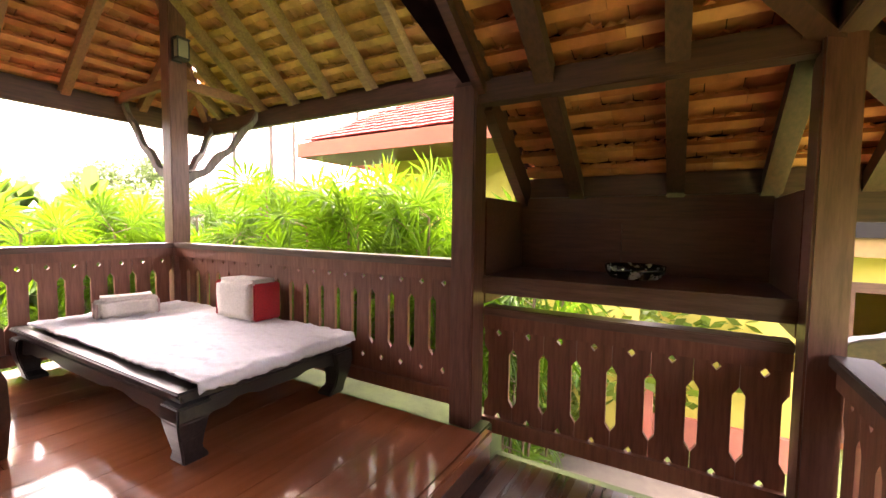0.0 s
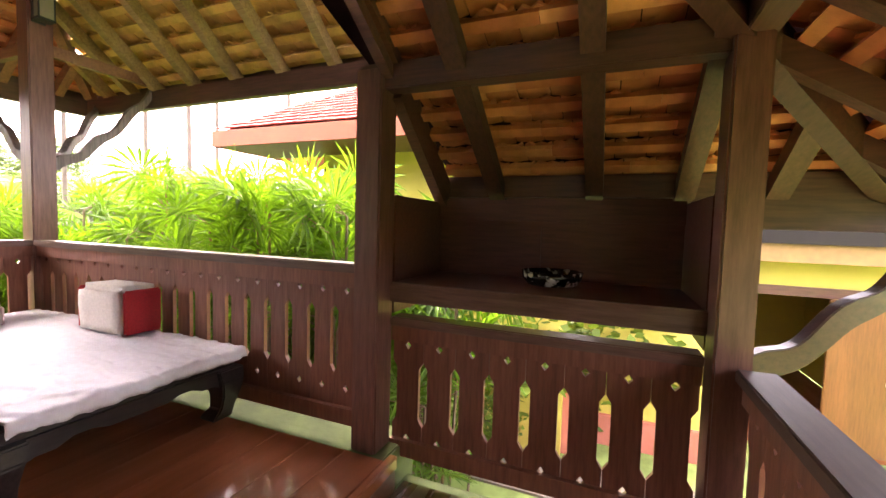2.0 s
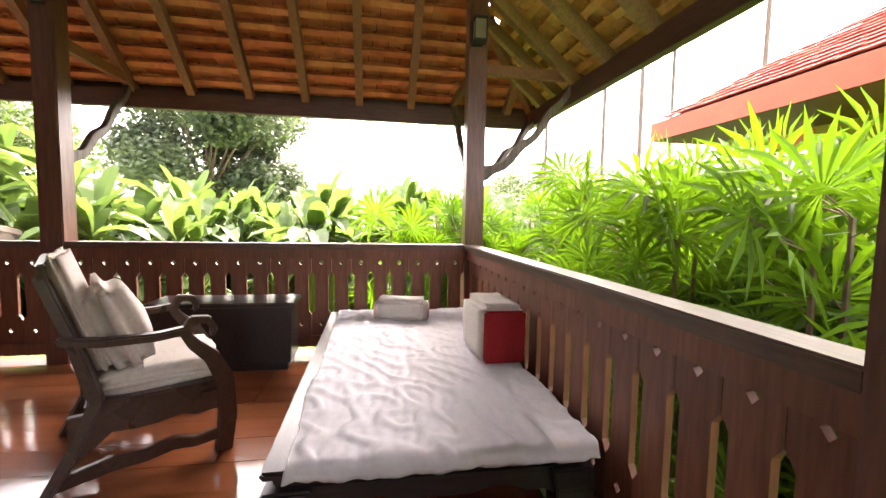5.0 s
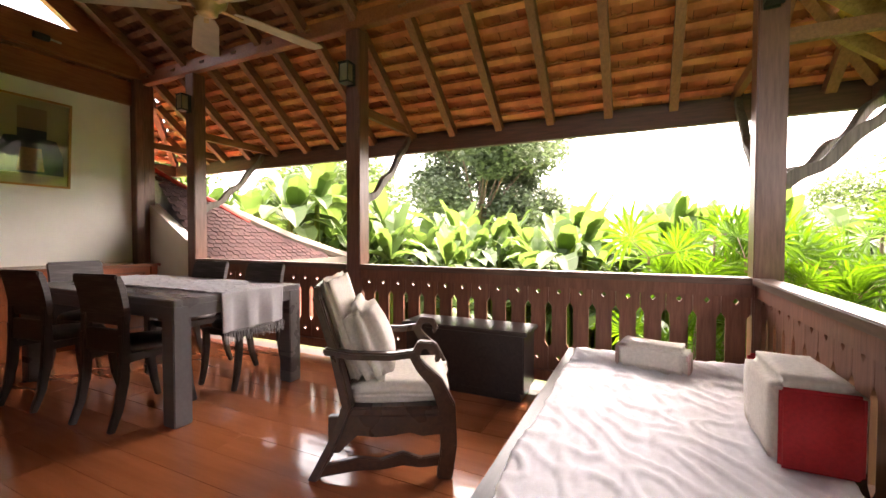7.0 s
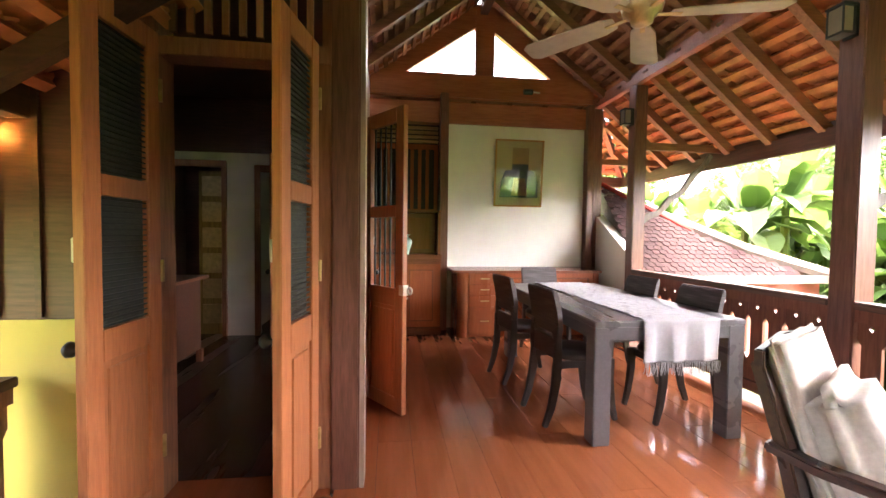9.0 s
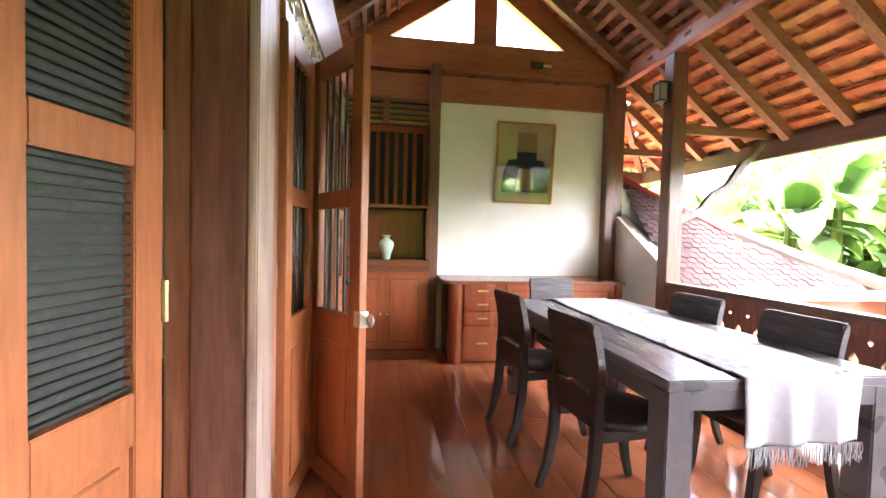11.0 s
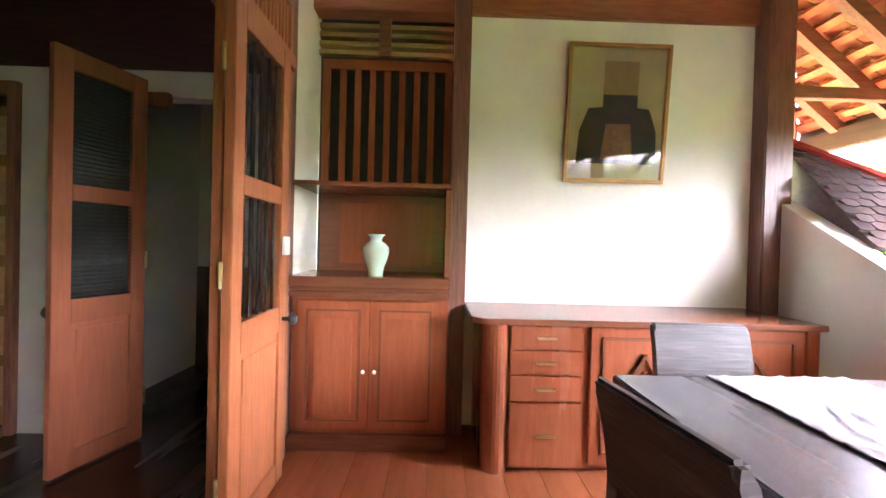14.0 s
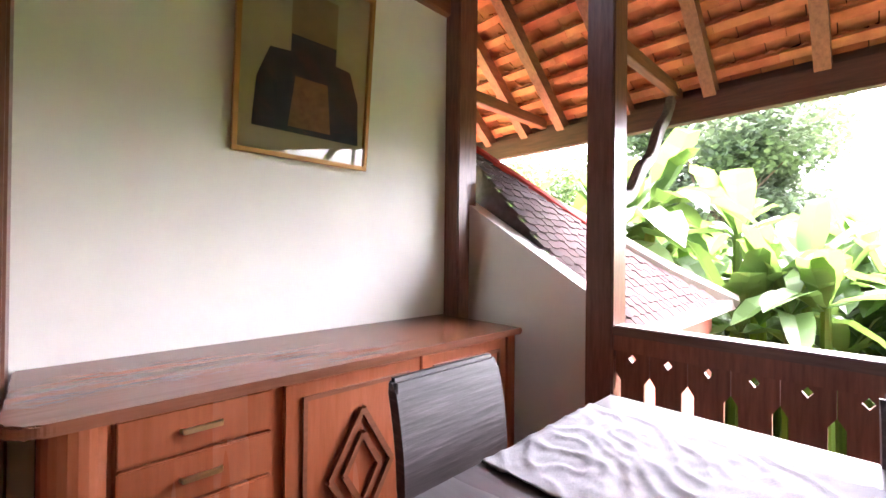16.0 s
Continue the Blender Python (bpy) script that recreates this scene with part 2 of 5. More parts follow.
def tube(bm, pts, r, n=8):
    """A round tube along pts; r one radius or one a point."""
    pts = [Vector(p) for p in pts]
    rs = r if isinstance(r, (list, tuple)) else [r] * len(pts)
    rings = []
    for i, p in enumerate(pts):
        d = (pts[min(i + 1, len(pts) - 1)] - pts[max(i - 1, 0)]).normalized()
        s = d.orthogonal().normalized() if i == 0 else (rings_s - d * rings_s.dot(d)).normalized()
        rings_s = s
        t = d.cross(s)
        rings.append([bm.verts.new(p + (s * math.cos(2 * math.pi * k / n) + t * math.sin(2 * math.pi * k / n)) * rs[i]) for k in range(n)])
    for a, b_ in zip(rings, rings[1:]):
        for k in range(n):
            bm.faces.new((a[k], a[(k + 1) % n], b_[(k + 1) % n], b_[k]))
    bm.faces.new(rings[0][::-1])
    bm.faces.new(rings[-1])


def ribbon(bm, pts, w, h):
    """A rectangular bar swept along pts in a vertical plane; w across, h in the plane (one a point or one)."""
    pts = [Vector(p) for p in pts]
    hs = h if isinstance(h, (list, tuple)) else [h] * len(pts)
    flat = Vector((pts[-1].x - pts[0].x, pts[-1].y - pts[0].y, 0))
    if flat.length < 1e-4:
        flat = Vector((1, 0, 0))
    s = flat.normalized().cross(Vector((0, 0, 1)))
    rings = []
    for i, p in enumerate(pts):
        d = (pts[min(i + 1, len(pts) - 1)] - pts[max(i - 1, 0)]).normalized()
        u = s.cross(d).normalized()
        rings.append([bm.verts.new(p + s * w / 2 * a + u * hs[i] / 2 * b_) for a, b_ in ((-1, -1), (1, -1), (1, 1), (-1, 1))])
    for a, b_ in zip(rings, rings[1:]):
        for k in range(4):
            bm.faces.new((a[k], a[(k + 1) % 4], b_[(k + 1) % 4], b_[k]))
    bm.faces.new(rings[0][::-1])
    bm.faces.new(rings[-1])


def lathe(bm, prof, n=24, c=(0, 0, 0)):
    rings = [[bm.verts.new((c[0] + r * math.cos(2 * math.pi * k / n), c[1] + r * math.sin(2 * math.pi * k / n), c[2] + z)) for k in range(n)] for r, z in prof]
    for a, b_ in zip(rings, rings[1:]):
        for k in range(n):
            bm.faces.new((a[k], a[(k + 1) % n], b_[(k + 1) % n], b_[k]))
    bm.faces.new(rings[0][::-1])
    bm.faces.new(rings[-1])


def prism(bm, poly, axis, a, b_):
    """Extrudes the 2D polygon along axis ('x','y','z') from a to b_."""
    def at(p, t):
        return {'x': (t, p[0], p[1]), 'y': (p[0], t, p[1]), 'z': (p[0], p[1], t)}[axis]
    lo = [bm.verts.new(at(p, a)) for p in poly]
    hi = [bm.verts.new(at(p, b_)) for p in poly]
    bm.faces.new(lo)
    bm.faces.new(hi[::-1])
    for i in range(len(poly)):
        j = (i + 1) % len(poly)
        bm.faces.new((lo[j], lo[i], hi[i], hi[j]))


def mesh_of(name, bm, mat, bevel=0.0, smooth=False):
    if bevel:
        bmesh.ops.bevel(bm, geom=bm.edges[:], offset=bevel, segments=2, affect='EDGES', clamp_overlap=True)
    bmesh.ops.recalc_face_normals(bm, faces=bm.faces[:])
    me = bpy.data.meshes.new(name)
    bm.to_mesh(me)
    bm.free()
    me.materials.append(mat)
    if smooth:
        for p in me.polygons:
            p.use_smooth = True
    return me


def part(name, bm, mat, parent=None, label="", bevel=0.0, smooth=False, kind="", category=""):
    ob = new(name, mesh_of(name, bm, mat, bevel, smooth) if isinstance(bm, bmesh.types.BMesh) else bm)
    ob.parent = parent
    return tagged(ob, label, category, "", kind)


def thing(name, label, category, loc=(0, 0, 0), rz=0.0, group=""):
    e = new(name)
    e.matrix_world = pose(*loc, 0, 0, rz)
    return tagged(e, label, category, group)


def boxes(*rows):
    bm = bmesh.new()
    for r in rows:
        box(bm, *r)
    return bm


def struct(name, rows, mat, label, bevel=0.0):
    return part(name, boxes(*rows), mat, None, label, bevel, kind="structure")


# ---- ground and far things ----
F = 0.17
bm = bmesh.new()
bmesh.ops.create_grid(bm, x_segments=2, y_segments=2, size=150)
ground = part("ground", bm, M_GRASS, None, "green lawn ground round the raised timber house", kind="structure")
ground.location.z = -1.95

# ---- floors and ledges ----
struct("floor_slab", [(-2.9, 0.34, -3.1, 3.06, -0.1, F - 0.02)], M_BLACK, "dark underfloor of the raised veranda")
struct("ledge_west", [(-3.02, -2.68, -3.1, 3.4, -0.3, F - 0.03)], M_LEDGE, "pale mossy concrete ledge under the west railing", 0.01)
struct("ledge_north", [(-2.68, 0.3, 3.08, 3.42, -0.3, F - 0.03)], M_LEDGE, "pale mossy concrete ledge under the north railing", 0.01)
struct("ledge_low", [(0.3, 1.95, 3.2, 3.34, -0.45, -0.05)], M_LEDGE, "pale mossy concrete ledge under the lower railing", 0.01)
struct("stilt_wall", [(-2.8, 2.6, -3.0, 3.2, -1.96, -0.12)], M_PINK, "pink rendered base wall under the veranda")

# ---- posts ----
def post(x0, x1, y0, y1, z0, z1, label):
    return part("post", boxes((x0, x1, y0, y1, z0, z1)), M_POST, None, label, 0.008, kind="structure")


post(-2.86, -2.71, 3.14, 3.29, -0.1, 3.3, "dark brown square timber corner post")
post(-2.86, -2.71, 0.10, 0.25, -0.1, 3.15, "dark brown square timber veranda post")
post(-2.86, -2.71, -2.19, -2.05, -0.1, 3.15, "dark brown square timber veranda post")
post(0.10, 0.235, 3.12, 3.27, -0.1, 1.95, "dark brown square timber post beside the shelf alcove")
post(1.575, 1.69, 3.12, 3.27, -0.4, 1.92, "dark brown square timber post at the lower railing corner")
post(0.20, 0.335, 0.215, 0.362, F - 0.2, 3.3, "worn brown square timber post beside the double doors")
# thin facing added to carry the light on the post's west side
part("post_face", boxes((0.176, 0.2, 0.217, 0.36, F - 0.2, 3.29)), M_PALE, None, "added pale worn facing with side light in its colour on the door post", 0.004, kind="structure")

# ---- railings ----
def baluster(w, zb, zt, s0, s1, d0, d1):
    """A pierced railing board, standing on z=0 of its own frame: half slots at its sides and a diamond low and high."""
    bm = bmesh.new()
    hw, g, q, t = w / 2, 0.024, 0.017, 0.022
    def half(sg):
        pts = [(0.0, zb), (hw - 0.0012, zb), (hw - 0.0012, s0), (hw - g, s0 + 0.035), (hw - g, s1 - 0.035), (hw - 0.0012, s1), (hw - 0.0012, zt), (0.0, zt),
               (0.0, d1 + q * 1.2), (q, d1), (0.0, d1 - q * 1.2), (0.0, d0 + q * 1.2), (q, d0), (0.0, d0 - q * 1.2)]
        pts = [(sg * x, z) for x, z in pts]
        prism(bm, pts, 'y', -t / 2, t / 2)
    half(1)
    half(-1)
    return mesh_of("baluster_board", bm, M_RAIL)


def railing(name, a, b_, n, zb, ztop, s0, s1, d0, d1, label, capw=0.11, capz=0.045, cap=M_CAP):
    a, b_ = Vector((*a, 0)), Vector((*b_, 0))
    d = (b_ - a)
    L = d.length
    ang = math.degrees(math.atan2(d.y, d.x))
    e = thing(name, label, "railing", a, ang)
    part("top_rail", boxes((0, L, -capw / 2, capw / 2, ztop - capz, ztop)), cap, e, "worn satin brown top rail", 0.006)
    part("upper_rail", boxes((0, L, 0.012, 0.035, ztop - capz - 0.075, ztop - capz)), M_RAIL, e)
    part("bottom_rail", boxes((0, L, 0.012, 0.04, zb - 0.03, zb + 0.05)), M_RAIL, e)
    me = baluster(L / n, zb, ztop - capz, s0, s1, d0, d1)
    for i in range(n):
        o = part("baluster_board", me, None, e)
        o.location = ((i + 0.5) * L / n, 0, 0)
    return e


railing("railing", (-2.76, 3.14), (-2.76, 0.25), 19, 0.265, 1.045, 0.48, 0.82, 0.405, 0.893, "reddish brown pierced board railing along the garden side of the veranda")
railing("railing", (-2.76, 0.10), (-2.76, -2.05), 14, 0.265, 1.045, 0.48, 0.82, 0.405, 0.893, "reddish brown pierced board railing beside the dining table")
railing("railing", (0.10, 3.19), (-2.71, 3.19), 19, 0.265, 1.045, 0.48, 0.83, 0.405, 0.905, "reddish brown pierced board railing behind the daybed")
railing("railing", (1.575, 3.30), (0.235, 3.30), 8, 0.11, 0.785, 0.235, 0.56, 0.165, 0.64, "dark brown pierced board railing below the shelf alcove")
railing("railing", (1.70, 0.40), (1.70, 3.12), 17, 0.11, 0.79, 0.235, 0.56, 0.165, 0.64, "reddish brown pierced board railing of the lower landing", 0.12, cap=M_DARKCAP)

# ---- alcove with shelf ----
alc = thing("shelf_alcove", "dark brown panelled timber shelf alcove above the lower railing", "shelf", (0, 0, 0))
part("shelf_board", boxes((0.24, 1.57, 3.26, 3.86, 0.925, 0.955)), M_DARK, alc, "", 0.003)
part("fascia", boxes((0.236, 1.574, 3.235, 3.262, 0.862, 0.958)), M_CAP, alc, "", 0.004)
bm = boxes((0.24, 1.57, 3.86, 3.89, 0.93, 1.40))
for x0, x1, z0, z1 in ((0.30, 0.86, 0.98, 1.25), (0.94, 1.50, 0.98, 1.25)):
    box(bm, x0, x1, 3.848, 3.862, z0, z1)
part("back_panel", bm, M_DARK, alc, "", 0.003)
# dark board added behind the slit so the gap reads as shaded
part("gap_board", boxes((0.24, 1.57, 3.975, 3.99, 1.28, 1.47)), M_DARK, alc)
part("top_board", boxes((0.24, 1.57, 3.84, 3.862, 1.28, 1.40)), M_DARK, alc)
part("side_panel", boxes((0.212, 0.24, 3.272, 3.9, 0.8, 1.385)), M_DARK, alc)
part("side_panel", boxes((1.572, 1.60, 3.272, 3.9, 0.8, 1.385)), M_DARK, alc)


# ---- roofs: tiles, battens, rafters ----
def slope(name, p0, p1, up, length, lo, hi, label, rafters=(), skip=None, pitch=0.145, tw=0.15, mat=None, raft_mat=None, rw=0.07, rh=0.09):
    """A tiled roof slope. p0 to p1 is its eave; up points up the slope; lo(v), hi(v) bound it along the eave at v up it."""
    mat = mat or M_TILE
    p0, p1, up = Vector(p0), Vector(p1), Vector(up).normalized()
    u = (p1 - p0).normalized()
    n = u.cross(up).normalized()
    if n.z < 0:
        n = -n
    rng = random.Random(name + str(round(p0.x, 2)) + str(round(p0.y, 2)))
    V, Fc = [], []

    def quadbox(c, du, dv, dn):
        i = len(V)
        for a in (-1, 1):
            for b_ in (-1, 1):
                for k in (-1, 1):
                    V.append(c + du * a + dv * b_ + dn * k)
        for f in ((0, 1, 3, 2), (4, 6, 7, 5), (0, 4, 5, 1), (2, 3, 7, 6), (0, 2, 6, 4), (1, 5, 7, 3)):
            Fc.append([i + j for j in f])
    rows = int(length / pitch) + 1
    tilt = (up - n * 0.26).normalized()
    tn = u.cross(tilt).normalized()
    if tn.z < 0:
        tn = -tn
    for r in range(rows):
        v = (r + 0.5) * pitch
        if v > length:
            break
        a, b_ = lo(v), hi(v)
        if b_ - a < 0.08:
            continue
        k = a + (tw / 2 if r % 2 else 0) - tw / 2
        while k < b_:
            x0, x1 = max(k, a), min(k + tw, b_)
            k += tw
            if x1 - x0 < 0.02:
                continue
            c = p0 + u * ((x0 + x1) / 2) + up * (v + rng.uniform(-.008, .008)) + n * (0.050 + rng.uniform(-.004, .004))
            hw = (x1 - x0) / 2 - 0.0025
            i = len(V)
            hl = pitch * 0.68
            # a pointed tile with a ragged upper end that shows past the batten
            j1, j2, j3, j4 = (rng.uniform(0.78, 1.12) for _ in range(4))
            out = [(-hw, hl * j1), (-hw * .6, hl * .80), (-hw * .2, hl * j2), (hw * .2, hl * .82), (hw * .6, hl * j3), (hw, hl * j4 * .9), (hw, -hl * .82), (0, -hl), (-hw, -hl * .82)]
            for s in (-0.008, 0.006):
                for x, y in out:
                    V.append(c + u * x + tilt * y + tn * s)
            m6 = len(out)
            Fc.append([i + j for j in range(m6)][::-1])
            Fc.append([i + m6 + j for j in range(m6)])
            for j in range(m6):
                j2 = (j + 1) % m6
                Fc.append([i + j, i + j2, i + m6 + j2, i + m6 + j])
        nseg = max(1, int((b_ - a) / 0.5))
        for i in range(nseg):
            xa, xb = a + (b_ - a) * i / nseg, a + (b_ - a) * (i + 1) / nseg
            quadbox(p0 + u * ((xa + xb) / 2) + up * (v + pitch * 0.36 + rng.uniform(-.003, .003)) + n * 0.006, u * ((xb - xa) / 2 - 0.001), up * 0.027, n * 0.014)
    me = bpy.data.meshes.new(name)
    me.from_pydata([tuple(x) for x in V], [], Fc)
    me.materials.append(mat)
    ob = part(name, me, None, None, label, kind="structure")
    # opaque deck added above the tiles to keep sky out of their gaps
    db = bmesh.new()
    lower = [db.verts.new(p0 + u * a + up * v + n * 0.10) for a, v in ((lo(0), 0), (hi(0), 0), (hi(length), length), (lo(length), length))]
    upper = [db.verts.new(w_.co + n * 0.03) for w_ in lower]
    db.faces.new(lower); db.faces.new(upper[::-1])
    for i in range(4):
        db.faces.new((lower[i], lower[(i + 1) % 4], upper[(i + 1) % 4], upper[i]))
    bmesh.ops.remove_doubles(db, verts=db.verts[:], dist=1e-4)
    part("roof_deck", db, M_TILETOP, ob, "opaque deck added over the tiles against light leaks")
    for k, v0, v1 in rafters:
        rb = bmesh.new()
        bar(rb, p0 + u * k + up * v0 - n * (rh / 2 + 0.008), p0 + u * k + up * v1 - n * (rh / 2 + 0.008), rw, rh, n)
        part("rafter", rb, raft_mat or M_RAFT, ob, "")
    return ob


EX, EZ = -3.85, 2.42
ny, sy, nyr = 4.15, -4.20, 1.46
dx = 1.08
s_out = Vector((dx, 0, 0.9))
Lo = s_out.length
s_in = Vector((1.61, 0, 1.2))
Li = s_in.length
# west, outer
slope("ceiling_west_outer", (EX, sy, EZ), (EX, ny, EZ), s_out, Lo, lambda v: v / Lo * dx, lambda v: (ny - sy) - v / Lo * dx,
      "clay tile roof underside over the west side of the veranda",
      [(k, max(0, (abs(k) < 1.08) * 0), Lo) for k in np.arange(1.25, 7.2, 0.52)] + [(0.5, 0, 0.55), (0.9, 0, 1.0), (7.6, 0, 1.0), (8.0, 0, 0.5)])
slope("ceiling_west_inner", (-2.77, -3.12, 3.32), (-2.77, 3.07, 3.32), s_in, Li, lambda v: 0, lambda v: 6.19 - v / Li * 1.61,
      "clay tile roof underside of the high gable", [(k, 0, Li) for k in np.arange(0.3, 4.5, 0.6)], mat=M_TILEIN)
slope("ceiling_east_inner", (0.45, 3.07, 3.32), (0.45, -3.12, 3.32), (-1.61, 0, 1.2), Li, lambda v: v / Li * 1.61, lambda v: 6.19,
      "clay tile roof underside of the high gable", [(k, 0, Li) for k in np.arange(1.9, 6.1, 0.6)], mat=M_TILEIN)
n_out = Vector((0, -dx, 0.9))
# north slopes take the tile and rafter colours that carry the garden light
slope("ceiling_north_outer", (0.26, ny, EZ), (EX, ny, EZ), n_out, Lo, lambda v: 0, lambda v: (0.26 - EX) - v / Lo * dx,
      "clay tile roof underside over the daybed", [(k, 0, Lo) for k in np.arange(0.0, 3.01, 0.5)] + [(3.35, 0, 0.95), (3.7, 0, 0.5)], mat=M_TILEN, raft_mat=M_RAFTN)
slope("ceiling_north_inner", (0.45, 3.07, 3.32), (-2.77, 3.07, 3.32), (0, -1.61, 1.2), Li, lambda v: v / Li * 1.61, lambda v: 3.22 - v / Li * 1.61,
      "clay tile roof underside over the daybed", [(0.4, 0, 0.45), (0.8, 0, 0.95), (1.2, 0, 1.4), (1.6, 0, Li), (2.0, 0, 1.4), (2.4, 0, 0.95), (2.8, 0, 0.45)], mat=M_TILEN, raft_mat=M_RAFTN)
slope("ceiling_south_outer", (EX, sy, EZ), (0.5, sy, EZ), (0, dx, 0.9), Lo, lambda v: v / Lo * dx, lambda v: 4.3,
      "clay tile roof underside of the south eave", [(k, 0, Lo) for k in np.arange(1.3, 4.2, 0.5)] + [(0.5, 0, 0.5), (0.9, 0, 1.0)])
for nm, p, q in (("hip_rafter", (EX, ny, EZ - 0.05), (-2.77, 3.07, 3.27)), ("hip_rafter", (-2.77, 3.07, 3.25), (-1.16, 1.46, 4.45)),
                 ("hip_rafter", (EX, sy, EZ - 0.05), (-2.77, -3.12, 3.27))):
    bm = bmesh.new()
    bar(bm, p, q, 0.07, 0.12)
    part(nm, bm, M_RAFT, None, "long brown timber hip rafter", kind="structure")
# unseen boards added above the tiles to block sky at the slope break
struct("roof_flashing", [(-2.95, -2.6, -3.1, 3.2, 3.50, 3.52), (-2.6, 0.3, 2.95, 3.25, 3.50, 3.52)], M_BEAMY, "hidden board added against light leaking between the two roof slopes")
struct("ridge_beam", [(-1.21, -1.11, -3.1, 1.5, 4.32, 4.48)], M_BEAMY, "dark timber ridge beam")
struct("plate_beam_west", [(-2.81, -2.725, -3.3, 3.2, 3.17, 3.31)], M_RED, "reddish brown timber plate beam on the veranda posts", 0.006)
struct("plate_beam_east", [(0.36, 0.47, -3.1, 3.1, 3.15, 3.31)], M_BEAMY, "dark timber plate beam over the door wall", 0.006)
struct("eave_beam_west", [(-3.83, -3.755, sy + 0.05, ny - 0.05, 2.24, 2.40)], M_BEAMY, "dark brown timber eave beam along the garden side", 0.004)
struct("eave_beam_north", [(-3.755, 0.26, ny - 0.12, ny - 0.05, 2.24, 2.40)], M_BEAMX, "dark brown timber eave beam behind the daybed", 0.004)
struct("eave_board_west", [(-3.90, -3.865, sy + 0.05, ny + 0.04, 2.30, 2.56)], M_BEAMY, "dark brown timber board closing the tile ends of the west eave", 0.003)
struct("eave_board_north", [(-3.864, 0.26, ny + 0.005, ny + 0.04, 2.30, 2.56)], M_BEAMX, "dark brown timber board closing the tile ends of the north eave", 0.003)
struct("eave_beam_south", [(-3.755, 0.4, sy + 0.05, sy + 0.12, 2.24, 2.40)], M_BEAMX, "dark brown timber eave beam at the south end", 0.004)

# low roof over the landing
LZ, LS = 1.98, 0.66
def lz(d):
    return LZ + LS * d
ly, lx = 4.05, 2.50
Ll = Vector((0, 1, LS)).length
slope("ceiling_low_north", (lx, ly, lz(-0.85)), (0.28, ly, lz(-0.85)), (0, -1, LS), 3.05 * Ll, lambda v: v / Ll, lambda v: lx - 0.28,
      "orange clay tile roof underside over the shelf alcove", [(0.55, 0.05, 0.5 * Ll), (0.935, 0.05, 0.88 * Ll), (1.37, 0.05, 1.32 * Ll), (1.92, 0.05, 1.87 * Ll)], mat=M_TILELOW, raft_mat=M_BEAMY, rw=0.09, rh=0.08)
slope("ceiling_low_east", (lx, 0.3, lz(-0.85)), (lx, ly, lz(-0.85)), (-1, 0, LS), 2.22 * Ll, lambda v: 0, lambda v: 3.75 - v / Ll,
      "clay tile roof underside over the landing", [(k, 0, min(2.2, 3.75 - k) * Ll) for k in (0.3, 0.85, 1.4, 1.95, 2.5, 2.95, 3.35)], mat=M_TILELOW, raft_mat=M_BEAMX, rh=0.08)
bm = bmesh.new()
bar(bm, (lx, ly, lz(-0.85) - 0.05), (0.35, ly - 2.15, lz(1.3) - 0.05), 0.09, 0.14)
part("hip_rafter", bm, M_BEAMY, None, "dark brown timber hip rafter over the landing", kind="structure")
struct("low_beam_north", [(0.10, 1.58, 3.15, 3.25, 1.86, 1.98)], M_BEAMX, "dark brown timber beam over the shelf alcove", 0.005)
struct("low_beam_east", [(1.60, 1.70, 0.36, 3.3, 1.90, 2.04)], M_BEAMY, "grey brown timber beam over the landing railing", 0.005)
struct("low_eave_beam_north", [(0.20, 1.60, 3.90, 3.97, 1.42, 1.545), (1.60, 2.45, 3.90, 3.97, 1.27, 1.545)], M_BEAMX, "dark brown timber eave beam behind the shelf alcove", 0.004)
struct("low_eave_beam_east", [(2.38, 2.45, 0.3, 3.90, 1.40, 1.52)], M_BEAMY, "dark brown timber eave beam beside the landing", 0.004)
bm = bmesh.new()
bar(bm, (0.25, 3.27, 1.98), (0.25, 0.35, 1.98 + 2.92 * LS), 0.05, 0.26)
bar(bm, (0.285, 3.25, 1.93), (0.285, 0.35, 1.93 + 2.9 * LS), 0.03, 0.05)
part("barge_board", bm, M_DARK, None, "dark red-brown sloping timber barge board", kind="structure")
bm = bmesh.new()
bar(bm, (0.25, 3.27, 1.90), (0.25, 3.88, 1.42), 0.06, 0.16)
part("side_rafter", bm, M_DARK, None, "dark timber side rafter of the alcove roof", kind="structure")

# ---- walls ----
struct("wall_south", [(-2.66, -0.69, -3.22, -3.10, F - 0.02, 2.90), ], M_WALL, "white plaster wall behind the sideboard")
struct("beam_south", [(-2.66, 0.35, -3.20, -3.06, 2.885, 3.16)], M_RED, "polished red-brown timber beam on the white wall", 0.006)
struct("tie_beam", [(-2.7, 0.42, -3.19, -3.03, 3.20, 3.53)], M_RED, "rough hewn red-brown timber tie beam of the gable", 0.02)
struct("king_post", [(-1.31, -1.05, -3.16, -3.06, 3.53, 4.45)], M_RED, "red-brown timber king post of the gable", 0.006)
bm = bmesh.new()
prism(bm, [(0.46, 3.531), (-0.13, 3.531), (-1.05, 4.15), (-1.05, 4.60), (0.46, 3.47)], 'y', -3.15, -3.07)
prism(bm, [(-2.78, 3.531), (-2.11, 3.531), (-1.31, 4.11), (-1.31, 4.58), (-2.78, 3.47)], 'y', -3.15, -3.07)
bar(bm, (0.46, -3.05, 3.36), (-1.05, -3.05, 4.47), 0.05, 0.10, (0, 1, 0))
bar(bm, (-2.78, -3.05, 3.36), (-1.31, -3.05, 4.45), 0.05, 0.10, (0, 1, 0))
part("gable_rafters", bm, M_RED, None, "red-brown timber sloping boards of the gable", kind="structure")
